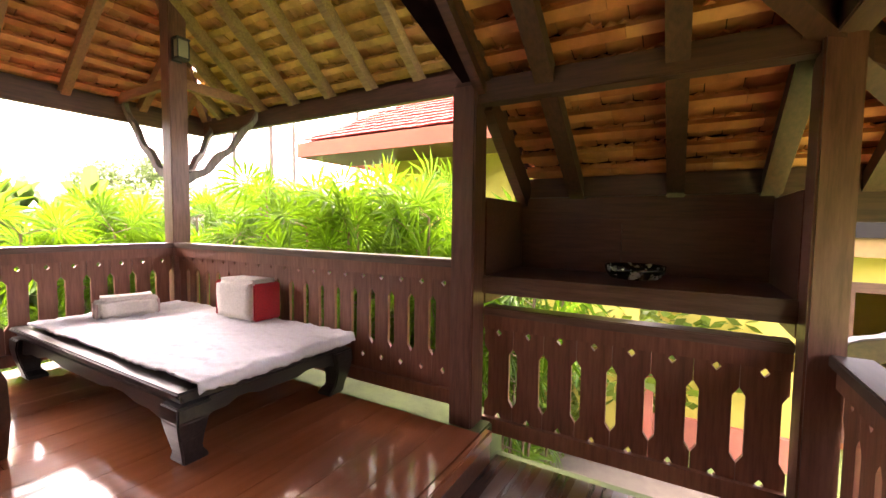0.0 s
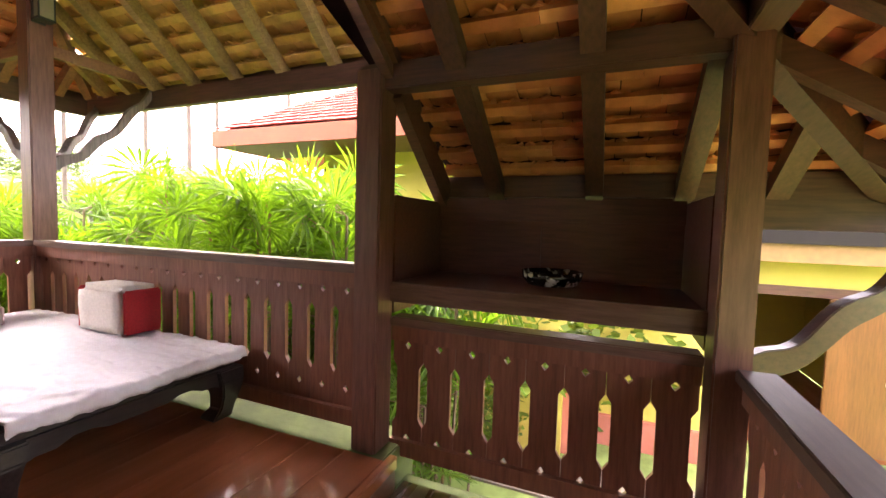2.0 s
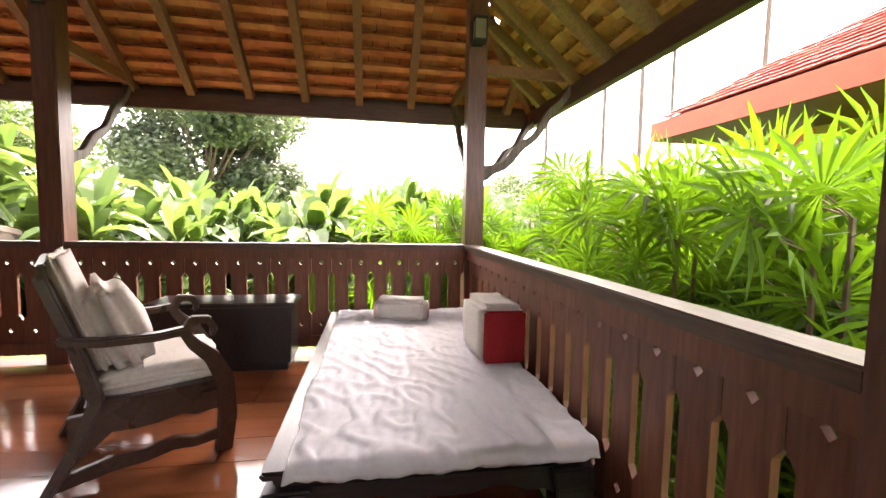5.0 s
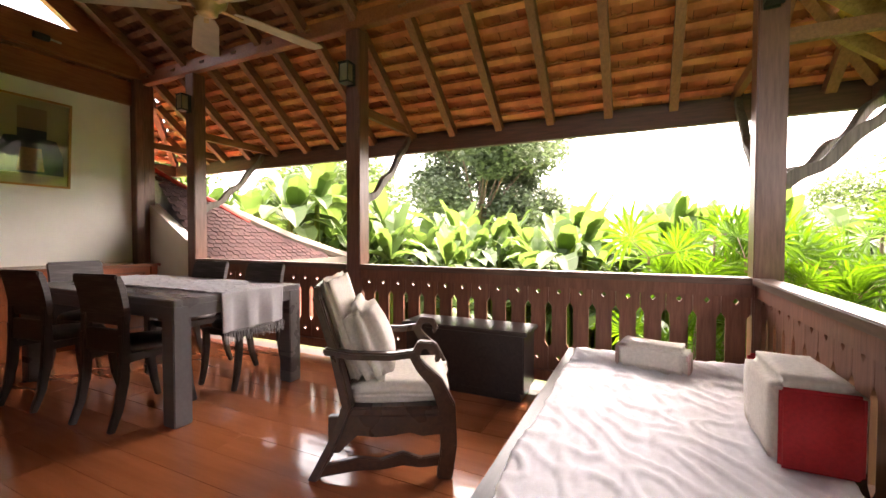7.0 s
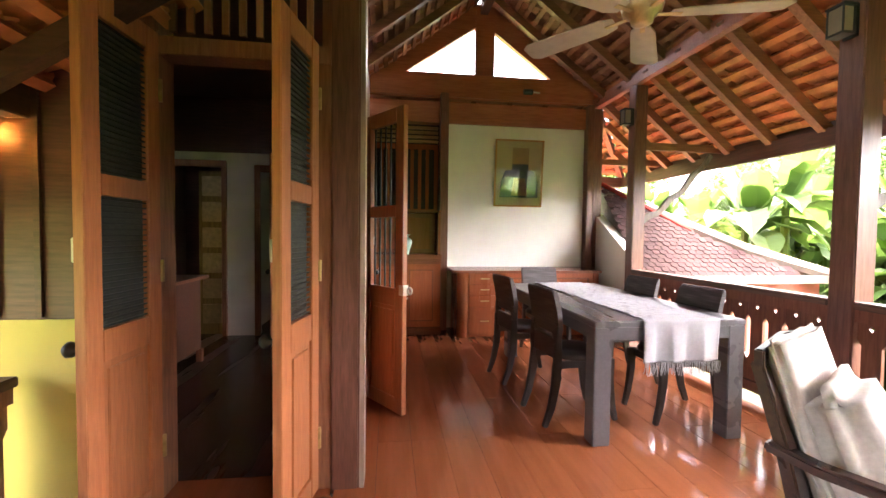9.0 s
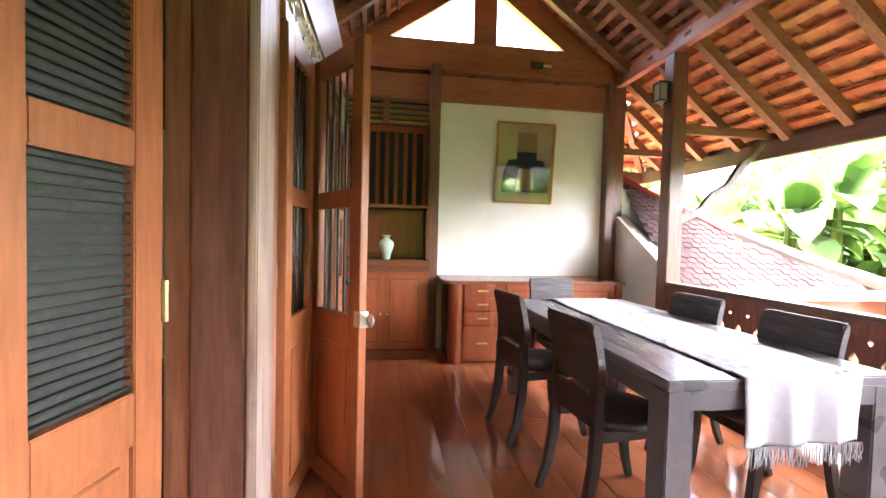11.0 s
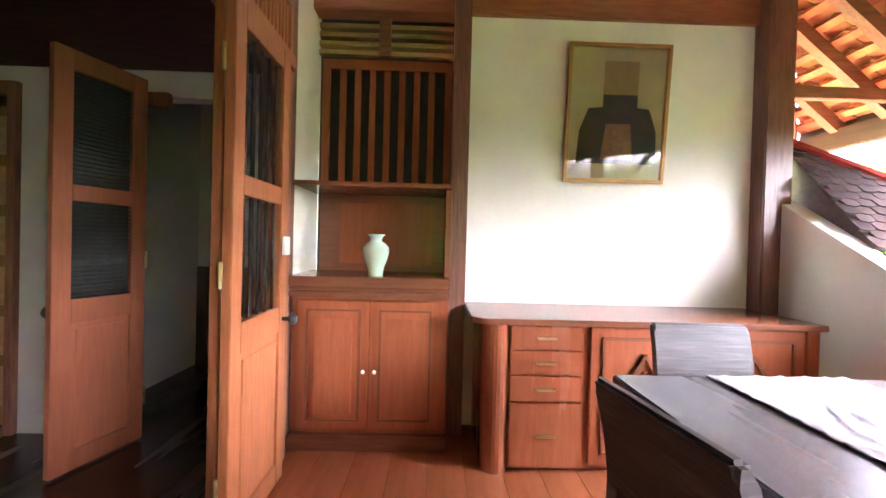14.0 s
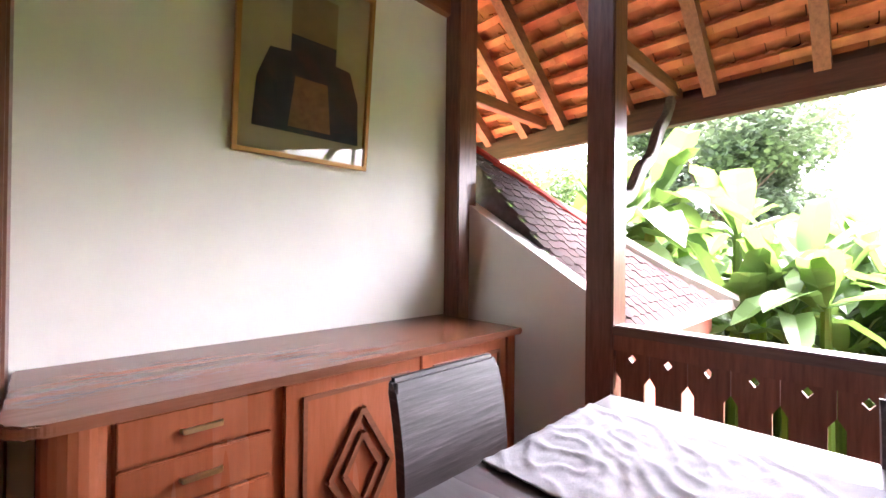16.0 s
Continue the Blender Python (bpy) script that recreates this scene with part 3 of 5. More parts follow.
post(-2.70, -2.61, -3.15, -2.98, F - 0.02, 3.2, "dark brown timber post at the end of the white wall")
post(-2.86, -2.73, -3.20, -3.05, F - 0.02, 3.2, "dark brown timber post at the end of the white wall")
post(-0.69, -0.585, -3.12, -2.93, F - 0.02, 3.24, "dark brown timber post beside the corner cabinet")
post(0.335, 0.44, -2.78, -2.62, F - 0.02, 3.2, "brown timber door post beside the corner cabinet")
bm = bmesh.new()
prism(bm, [(-3.2, -0.3), (-2.2, -0.3), (-2.2, 1.175), (-3.1, 1.725), (-3.2, 1.725)], 'x', -2.92, -2.79)
part("wall_garden", bm, M_WALL, None, "white plaster garden wall with a sloping top", kind="structure")
# corner niche walls
struct("niche_side", [(0.335, 0.45, -3.25, -2.78, F, 3.0)], M_WALL, "white plaster side of the cabinet niche")
# black sheet, so that the slat gaps show the darkness of the room behind
struct("niche_back", [(-0.69, 0.335, -3.34, -3.26, F, 3.3)], M_BLACK, "black sheet standing in for the dark room behind the niche slats")
# door wall, facing the dining area
struct("wall_east_low", [(0.30, 0.40, -0.33, 0.215, F, 3.2)], M_CASE, "red-brown timber casing beside the folding doors", 0.004)
struct("wall_east_top", [(0.30, 0.38, -2.62, -0.33, 2.62, 3.2)], M_CASE, "red-brown timber boarding above the folding doors", 0.004)
struct("lintel_east", [(0.28, 0.40, -2.62, -0.33, 2.285, 2.36)], M_DOOR, "red-brown timber lintel over the folding doors", 0.004)
struct("wall_east_end", [(0.30, 0.40, -2.62, -2.46, F, 2.285)], M_CASE, "red-brown timber jamb beside the folding doors", 0.004)
# wall facing the landing
struct("wall_landing_top", [(0.335, 2.5, 0.24, 0.33, 2.60, 3.1)], M_DARK, "dark timber boarding above the double doors", 0.003)
struct("lintel_landing", [(0.335, 1.2, 0.22, 0.35, 2.22, 2.30)], M_CASE, "red-brown timber lintel over the double doors", 0.004)
struct("wall_landing_dado", [(1.18, 2.6, 0.20, 0.34, -0.4, 1.02)], M_YWALL, "yellow plaster wall below the dark boarding")
struct("wall_landing_boards", [(1.2, 2.6, 0.22, 0.33, 1.02, 2.60)], M_DARK, "dark timber boarding beside the double doors")
struct("jamb", [(1.10, 1.20, 0.20, 0.36, F - 0.15, 2.6)], M_CASE, "red-brown timber door jamb", 0.004)
struct("jamb", [(0.336, 0.40, 0.20, 0.345, F - 0.15, 2.22)], M_CASE, "red-brown timber door jamb", 0.004)
struct("threshold", [(0.336, 1.2, 0.20, 0.40, -0.02, F)], M_FLOOR, "red-brown timber threshold step", 0.004)
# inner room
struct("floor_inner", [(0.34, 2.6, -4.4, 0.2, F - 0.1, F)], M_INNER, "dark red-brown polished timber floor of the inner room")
struct("wall_inner_south", [(1.62, 2.0, -2.95, -2.85, F, 2.36), (2.0, 2.6, -2.95, -2.85, 2.24, 2.36), (0.45, 0.6, -2.95, -2.85, F, 2.36), (0.6, 1.62, -2.95, -2.85, 2.2, 2.36)], M_WALL, "white plaster wall of the inner room")
struct("wall_inner_boards", [(0.45, 2.6, -2.93, -2.85, 2.36, 3.0)], M_DARK, "dark timber boarding at the top of the inner wall")
struct("wall_inner_east", [(2.6, 2.7, -4.4, 0.34, F, 3.0)], M_DARK, "dark timber wall of the inner room")
struct("ceiling_inner", [(0.40, 2.7, -4.40, 0.34, 3.0, 3.06)], M_DARK, "dark timber ceiling of the inner room")
struct("wall_bath_end", [(0.4, 1.0, -4.4, -4.3, F, 3.0), (1.0, 1.5, -4.4, -4.3, F, 3.0), (1.5, 2.7, -4.4, -4.3, F, 3.0)], M_WALL, "white plaster end wall of the washroom")
struct("recess_back", [(2.0, 2.6, -3.3, -3.2, F, 2.3)], M_DARK, "dark timber back of a recess in the inner room")
struct("door_frame_inner", [(1.60, 1.66, -2.86, -2.81, F, 2.22), (1.1, 1.66, -2.86, -2.81, 2.14, 2.22), (1.98, 2.03, -2.86, -2.81, F, 2.26), (2.03, 2.6, -2.86, -2.81, 2.18, 2.26)], M_CASE, "dark brown timber door frames of the inner room", 0.003)
gd = thing("carved_door", "old gold carved timber door panel leaning in the recess", "door", (0, 0, 0))
part("panel", boxes((2.04, 2.34, -2.98, -2.95, F, 2.15)), wood("old_gold", (0.22, 0.13, 0.03), (0.5, 0.36, 0.10), 0.5), gd, "", 0.004)
for i in range(6):
    part("carved_field", boxes((2.08, 2.30, -2.952, -2.94, 0.3 + i * 0.31, 0.54 + i * 0.31)), M_BRASS, gd, "worn gilt carved field", 0.006)
cs = thing("console_table", "dark teak console cabinet against the inner wall", "cabinet", (0, 0, 0))
part("top", boxes((1.80, 2.35, -1.9, -0.72, 0.97, 1.0)), M_CASE, cs, "", 0.004)
part("body", boxes((1.86, 2.32, -1.85, -0.78, F + 0.12, 0.97)), M_DARK, cs, "", 0.004)
for x in (1.84, 2.28):
    for y in (-1.86, -0.80):
        part("leg", boxes((x, x + 0.05, y, y + 0.05, F, F + 0.12)), M_CASE, cs)
bxx = part("small_box", boxes((1.86, 1.96, -0.92, -0.80, 1.0, 1.06)), M_PORC, None, "small white card box on the console", 0.004, category="box")
pn = thing("wall_hanging", "yellow green painted panel on the inner wall", "picture", (0, 0, 0))
part("panel", boxes((2.58, 2.598, -2.3, -1.75, 1.05, 1.95)), M_YWALL, pn)
part("frame", boxes((2.570, 2.58, -2.34, -1.71, 1.01, 1.05)), M_DARK, pn)
struct("dado_bath", [(0.5, 1.75, -4.298, -4.285, F, 1.1), (0.502, 0.515, -4.284, -2.96, F, 1.1)], M_CEMENT, "grey tiled dado of the washroom")
struct("wall_bath_side", [(0.45, 0.5, -4.3, -2.95, F, 3.0), (1.75, 1.8, -4.3, -2.95, F, 3.0)], M_WALL, "white plaster side walls of the washroom")


# ---- doors ----
def leaf(name, hinge, free, z0, z1, fill, label, lock=False, M_DOOR=M_DOOR):
    """A timber door leaf with two openings over a raised panel."""
    a, b_ = Vector((*hinge, 0)), Vector((*free, 0))
    W = (b_ - a).length
    e = thing(name, label, "door", (*hinge, z0), math.degrees(math.atan2((b_ - a).y, (b_ - a).x)))
    H = z1 - z0
    st, t = 0.085, 0.038
    za, zb, zc, zd = 0.10, H * 0.40, H * 0.66, H - 0.10
    bm = boxes((0, st, -t / 2, t / 2, 0, H), (W - st, W, -t / 2, t / 2, 0, H))
    part("stiles", bm, M_DOOR, e, "", 0.003)
    part("rails", boxes((st, W - st, -t / 2 + .001, t / 2 - .001, 0, za), (st, W - st, -t / 2 + .001, t / 2 - .001, zb - 0.10, zb + 0.02),
                        (st, W - st, -t / 2 + .001, t / 2 - .001, zc - 0.03, zc + 0.05), (st, W - st, -t / 2 + .001, t / 2 - .001, zd, H)), M_DOOR, e, "", 0.003)
    part("panel", boxes((st, W - st, -0.008, 0.008, za, zb - 0.10), (st + 0.03, W - st - 0.03, -0.015, 0.015, za + 0.03, zb - 0.13)), M_DOOR, e, "raised teak panel", 0.003)
    for z2, z3 in ((zb + 0.02, zc - 0.03), (zc + 0.05, zd)):
        if fill == "bars":
            n = 5
            for i in range(n):
                x = st + (W - 2 * st) * (i + 0.5) / n
                bb = bmesh.new()
                tube(bb, [(x, 0.008, z2), (x, 0.008, z3)], 0.007, 6)
                part("bar", bb, M_IRON, e, "dark round iron bar")
            part("pane", boxes((st, W - st, -0.010, -0.007, z2, z3)), M_GLASS, e)
        else:
            part("pane", boxes((st, W - st, -0.010, -0.007, z2, z3)), M_SCREEN, e, "dark mesh screen")
            bb = bmesh.new()
            nl = int((z3 - z2) / 0.022)
            for i in range(nl):
                z = z2 + (i + 0.5) * (z3 - z2) / nl
                bar(bb, (st, 0.004, z), (W - st, 0.004, z), 0.010, 0.006)
            part("louvre", bb, M_IRON, e, "dark thin horizontal slats")
    for z in (0.25, H * 0.5, H - 0.25):
        bb = bmesh.new()
        tube(bb, [(0, t / 2 + 0.004, z - 0.05), (0, t / 2 + 0.004, z + 0.05)], 0.009, 8)
        part("hinge", bb, M_BRASS, e)
    if lock:
        bb = bmesh.new()
        lathe(bb, [(0.01, 0), (0.012, 0.03), (0.028, 0.04), (0.03, 0.055), (0.018, 0.068), (0.004, 0.07)], 16)
        bmesh.ops.rotate(bb, verts=bb.verts[:], cent=(0, 0, 0), matrix=Matrix.Rotation(radians(90), 3, 'X'))
        bmesh.ops.translate(bb, verts=bb.verts[:], vec=(W - 0.045, -t / 2, H * 0.40 - 0.04))
        part("knob", bb, M_IRON, e, "dark metal knob", smooth=True)
        part("bolt", boxes((W - 0.075, W - 0.015, -t / 2 - 0.02, -t / 2, H * 0.53, H * 0.53 + 0.09)), M_PORC, e, "small white metal bolt", 0.004)
    return e


M_SCREEN = plain("dark_mesh", (0.05, 0.055, 0.05), 0.5, 0.2, 0.3, 90.0, 0.5)
D0, D1 = F + 0.015, F + 2.11
leaf("folding_door", (0.29, -0.35), (0.25, -0.79), D0, D1, "bars", "varnished teak folding door leaf with iron bars, half open")
d2 = leaf("folding_door", (0.235, -0.80), (-0.045, -0.40), D0, D1, "bars", "varnished teak folding door leaf with iron bars, swung out over the floor")
bm = boxes((0.45, 0.50, -0.022, 0.022, 0.82, 0.89))
rg = [(0.53 + 0.022 * math.cos(a), 0.012, 0.855 + 0.022 * math.sin(a)) for a in [radians(d) for d in range(0, 361, 24)]]
tube(bm, rg, 0.007, 6)
part("hasp", bm, M_STEEL, d2, "cream enamelled hasp with an eye")
leaf("folding_door", (0.315, -2.44), (0.315, -1.88), D0, D1, "bars", "varnished teak folding door leaf with iron bars, folded back")
leaf("folding_door", (0.262, -1.86), (0.262, -2.42), D0, D1, "bars", "varnished teak folding door leaf with iron bars, folded on its twin", True)
leaf("double_door", (0.41, 0.36), (0.485, 0.745), D0, D1 + 0.02, "mesh", "orange-brown teak double door leaf with mesh panels, wide open", True)
leaf("double_door", (1.105, 0.36), (1.13, 0.80), D0, D1 + 0.02, "mesh", "orange-brown teak double door leaf with mesh panels, wide open", True)
leaf("inner_door", (1.22, -2.80), (1.34, -2.34), D0, D1, "mesh", "dark teak washroom door with a mesh panel, standing open", True, wood("red_teak", (0.46, 0.14, 0.07), (0.56, 0.2, 0.1), 0.35, 2))

# transom panels above the folding doors
tr = thing("transom", "red-brown slatted timber transom over the folding doors", "transom", (0, 0, 0))
for i in range(22):
    y = -2.58 + i * 0.045
    part("slat", boxes((0.32, 0.345, y, y + 0.022, 2.36, 2.62)), M_DOOR, tr)
part("jamb", boxes((0.305, 0.36, -2.62, -2.58, 2.36, 2.62)), M_DOOR, tr)
part("jamb", boxes((0.305, 0.36, -1.60, -1.56, 2.36, 2.62)), M_DOOR, tr)
cv = thing("carved_panel", "cream carved timber panel over the folding doors", "panel", (0, 0, 0))
bm = boxes((0.31, 0.335, -1.54, -0.36, 2.37, 2.61))
part("board", bm, M_LINEN, cv, "", 0.004)
bm = bmesh.new()
rng = random.Random(5)
for i in range(40):
    y, z = rng.uniform(-1.5, -0.4), rng.uniform(2.40, 2.58)
    bar(bm, (0.306, y, z), (0.306, y + rng.uniform(-.05, .05), z + rng.uniform(-.04, .04)), 0.014, 0.012, (1, 0, 0))
part("carving", bm, M_BRASS, cv, "carved gilt leaf scrolls", kind="stuff")


# ---- daybed ----
BX0, BX1, BY0, BY1 = -2.68, -0.61, 2.08, 3.13
bed = thing("daybed", "low black-brown carved timber daybed with curved legs in the veranda corner", "bed", (0, 0, F))
zt = 0.345
part("platform", boxes((BX0, BX1, BY0, BY1, zt - 0.028, zt)), M_BED, bed, "", 0.008)
part("moulding", boxes((BX0 + 0.03, BX1 - 0.03, BY0 + 0.03, BY1 - 0.03, zt - 0.065, zt - 0.029)), M_BED, bed, "", 0.008)
def apron(L):
    n = 16
    top, bot = zt - 0.066, []
    for i in range(n + 1):
        t = i / n
        e = min(t, 1 - t)
        drop = 0.10 if e < 0.08 else (0.075 if e < 0.2 else (0.05 if e < 0.34 else 0.068))
        bot.append((t * L, top - drop))
    return [(0, top), (L, top)] + bot[::-1]
for k, (x, y, ang, L) in enumerate(((BX0 + .05, BY0 + .045, 0, BX1 - BX0 - .1), (BX0 + .05, BY1 - .045, 0, BX1 - BX0 - .1), (BX1 - .045, BY0 + .05, 90, BY1 - BY0 - .1), (BX0 + .045, BY0 + .05, 90, BY1 - BY0 - .1))):
    bm = bmesh.new()
    prism(bm, apron(L), 'y', -0.018, 0.018)
    o = part("apron", bm, M_BED, bed)
    o.matrix_basis = pose(x, y, 0, 0, 0, ang)
for sx in (0, 1):
    for sy_ in (0, 1):
        cx, cy = (BX1 - 0.085, BX0 + 0.085)[sx], (BY0 + 0.085, BY1 - 0.085)[sy_]
        ox, oy = (1, -1)[sx], (-1, 1)[sy_]
        bm = bmesh.new()
        prof = [(0.278, 0.075, 0.045), (0.21, 0.07, 0.055), (0.13, 0.055, 0.055), (0.06, 0.045, 0.045), (0.015, 0.058, 0.025), (0.0, 0.058, 0.022)]
        rings = []
        for z, hw, off in prof:
            x, y = cx + ox * (off - 0.035), cy + oy * (off - 0.035)
            rings.append([bm.verts.new((x + a * hw, y + b_ * hw, z)) for a, b_ in ((-1, -1), (1, -1), (1, 1), (-1, 1))])
        for a, b_ in zip(rings, rings[1:]):
            for k in range(4):
                bm.faces.new((a[k], a[(k + 1) % 4], b_[(k + 1) % 4], b_[k]))
        bm.faces.new(rings[0]); bm.faces.new(rings[-1])
        part("leg", bm, M_BED, bed, "", 0.012)


def cloth(name, x0, x1, y0, y1, z, label, category, mat, amp=0.008, drop=None, nx=90, ny_=60, th=0.012, seed=1, edge=0.0, fine=1.0):
    """A wrinkled sheet lying at z; drop(x, y) lowers it past an edge."""
    bm = bmesh.new()
    off = Vector((seed * 7.3, seed * 3.1, 0))
    vs = []
    for j in range(ny_ + 1):
        row = []
        for i in range(nx + 1):
            x, y = x0 + (x1 - x0) * i / nx, y0 + (y1 - y0) * j / ny_
            p = Vector((x, y, 0))
            X, Y = x * fine, y * fine
            w = noise.noise(Vector((X * 2.0, Y * 9, 0)) + off) * 0.5 + noise.noise(Vector((X * 9 + Y * 5, Y * 22, 1)) + off) * 0.35
            r = 1 - abs(noise.noise(Vector((X * 5 - Y * 3, Y * 5, 4)) + off)) * 2
            h = amp * (w + max(0, r - 0.55) * 1.6 + 0.35)
            e = noise.noise(Vector((x * 3, y * 3, 9)) + off) * edge
            fx = e if i in (0, nx) else 0
            fy = e if j in (0, ny_) else 0
            zz = z + max(h, 0.0)
            if drop:
                x, y, zz = drop(x, y, zz)
            row.append(bm.verts.new((x + fx, y + fy, zz)))
        vs.append(row)
    for j in range(ny_):
        for i in range(nx):
            bm.faces.new((vs[j][i], vs[j][i + 1], vs[j + 1][i + 1], vs[j + 1][i]))
    ob = part(name, bm, mat, None, label, smooth=True, category=category)
    md = ob.modifiers.new("thick", 'SOLIDIFY')
    md.thickness = th
    md.offset = -1
    return ob


ZB = F + zt
def bed_drop(x, y, z):
    # the sheet sags over the east end
    d = x - (BX1 + 0.005)
    if d > 0:
        return BX1 + 0.012 + d * 0.25, y, z - d * 0.95
    return x, y, z
cloth("bed_sheet", -2.58, BX1 + 0.05, BY0 + 0.07, BY1 - 0.01, ZB + 0.014, "rumpled white cotton sheet spread over the daybed", "sheet", M_CLOTH, 0.014, bed_drop, 150, 110, edge=0.02, fine=1.35)


def soft_block(name, c, size, rz, bev, mats, label, category, endcolor=None):
    e = thing(name, label, category, c, rz)
    x, y, z = (s / 2 for s in size)
    bm = boxes((-x, x, -y, y, 0, size[2]))
    bmesh.ops.bevel(bm, geom=bm.edges[:], offset=bev, segments=5, affect='EDGES')
    bmesh.ops.subdivide_edges(bm, edges=[ed for ed in bm.edges if ed.calc_length() > 0.08], cuts=5, use_grid_fill=True)
    for v in bm.verts:
        v.co += Vector((noise.noise(v.co * 7), noise.noise(v.co * 7 + Vector((5, 0, 0))), noise.noise(v.co * 7 + Vector((0, 5, 0))))) * 0.010
    part("cover", bm, mats, e, smooth=True)
    return e


cu = soft_block("bolster_cushion", (-1.525, 3.035, ZB + 0.02), (0.43, 0.235, 0.30), 0, 0.035, M_LINEN, "blocky white cushion with red ends on the daybed", "cushion")
for sx in (-1, 1):
    bm = boxes((sx * 0.215 - 0.012, sx * 0.215 + 0.012, -0.105, 0.105, 0.022, 0.28))
    bmesh.ops.bevel(bm, geom=bm.edges[:], offset=0.011, segments=3, affect='EDGES')
    part("end_panel", bm, M_REDCL, cu, "crimson cotton end panel", smooth=True)
pl = soft_block("small_pillow", (-2.29, 2.60, ZB + 0.02), (0.16, 0.36, 0.165), -12, 0.03, M_LINEN, "small white block pillow with faded pink ends on the daybed", "pillow")
for sx in (-1, 1):
    bm = boxes((-0.062, 0.062, sx * 0.18 - 0.01, sx * 0.18 + 0.01, 0.015, 0.13))
    bmesh.ops.bevel(bm, geom=bm.edges[:], offset=0.009, segments=3, affect='EDGES')
    part("end_panel", bm, plain("faded_pink_cotton", (0.52, 0.38, 0.36), 0.85), pl, "faded pink cotton end panel", smooth=True)

# ---- low chest ----
ch = thing("low_chest", "low black-brown timber chest by the garden railing", "chest", (0, 0, F))
part("top", boxes((-2.70, -2.36, 0.90, 1.86, 0.455, 0.485)), M_BED, ch, "", 0.006)
part("body", boxes((-2.685, -2.385, 0.925, 1.835, 0.06, 0.455)), M_BED, ch, "", 0.006)
part("plinth", boxes((-2.67, -2.40, 0.95, 1.81, 0.0, 0.06)), M_BED, ch, "", 0.004)


# ---- armchair ----
def armchair(loc, rz):
    """Faces its own +y."""
    e = thing("armchair", "dark carved timber plantation armchair with white cushions", "chair", loc, rz)
    for sx in (-1, 1):
        x = sx * 0.29
        bm = bmesh.new()
        ribbon(bm, [(x, -0.36, 0.0), (x, -0.27, 0.17), (x, -0.20, 0.34), (x * 0.95, -0.265, 0.60), (x * 0.85, -0.35, 0.84)], 0.045, [0.05, 0.055, 0.06, 0.05, 0.04])
        part("back_leg", bm, M_CHAIRW, e, "", 0.006)
        bm = bmesh.new()
        ribbon(bm, [(x, 0.24, 0.0), (x, 0.26, 0.16), (x, 0.25, 0.34), (x, 0.20, 0.45), (x, 0.13, 0.52), (x, 0.10, 0.57), (x, 0.13, 0.625), (x, 0.19, 0.62), (x, 0.215, 0.575), (x, 0.20, 0.545)], 0.05, [0.07, 0.075, 0.08, 0.065, 0.05, 0.045, 0.04, 0.035, 0.03, 0.02])
        part("front_leg", bm, M_CHAIRW, e, "scrolled dark timber front leg", 0.006)
        bm = bmesh.new()
        ribbon(bm, [(x, -0.31, 0.60), (x, -0.18, 0.575), (x, 0.0, 0.57), (x, 0.12, 0.585)], 0.055, 0.035)
        part("arm", bm, M_CHAIRW, e, "", 0.008)
        bm = bmesh.new()
        ribbon(bm, [(x, -0.34, 0.04), (x, -0.16, 0.075), (x, -0.05, 0.07), (x, 0.05, 0.095), (x, 0.13, 0.075), (x, 0.25, 0.09)], 0.03, [0.05, 0.06, 0.045, 0.06, 0.045, 0.05])
        part("stretcher", bm, M_CHAIRW, e, "", 0.004)
        bm = bmesh.new()
        prism(bm, [(-0.29, 0.30), (0.27, 0.30), (0.27, 0.20), (0.20, 0.215), (0.14, 0.20), (0.08, 0.225), (0.0, 0.205), (-0.08, 0.20), (-0.16, 0.215), (-0.24, 0.13), (-0.29, 0.13)], 'x', x - 0.018, x + 0.018)
        part("side_apron", bm, M_CHAIRW, e, "", 0.004)
    part("seat_frame", boxes((-0.30, 0.30, -0.24, 0.25, 0.27, 0.335)), M_CHAIRW, e, "", 0.008)
    bm = bmesh.new()
    for i in range(12):
        x = -0.24 + i * 0.48 / 11
        bar(bm, (x, -0.22, 0.36), (x * 0.92, -0.335, 0.82), 0.03, 0.012, (0, 1, 0))
    part("back_slats", bm, M_CHAIRW, e)
    bm = bmesh.new()
    ribbon(bm, [(-0.27, -0.345, 0.85), (0.0, -0.36, 0.87), (0.27, -0.345, 0.85)], 0.03, 0.08)
    part("top_rail", bm, M_CHAIRW, e, "", 0.006)
    return e


AC = (-1.54, 1.37, F)
ARZ = 28
armchair(AC, ARZ)
def soft(name, label, m, size, seed, category="cushion", puff=0.03, rumple=0.018):
    bm = boxes(*[(-size[0] / 2, size[0] / 2, -size[1] / 2, size[1] / 2, -size[2] / 2, size[2] / 2)])
    bmesh.ops.bevel(bm, geom=bm.edges[:], offset=min(size) * 0.42, segments=5, affect='EDGES')
    bmesh.ops.subdivide_edges(bm, edges=[ed for ed in bm.edges if ed.calc_length() > 0.07], cuts=6, use_grid_fill=True)
    for v in bm.verts:
        q = v.co * 6 + Vector((seed, 0, 0))
        v.co += v.co.normalized() * (noise.noise(q) + 0.5 * noise.noise(q * 3.1)) * rumple
        k = (1 - (abs(v.co.x) / (size[0] / 2)) ** 2) * (1 - (abs(v.co.y) / (size[1] / 2)) ** 2)
        v.co.z += math.copysign(max(0, k) * puff, v.co.z)
    ob = part(name, bm, M_LINEN, None, label, smooth=True, category=category)
    ob.matrix_world = m
    return ob
AM = pose(*AC, 0, 0, ARZ)
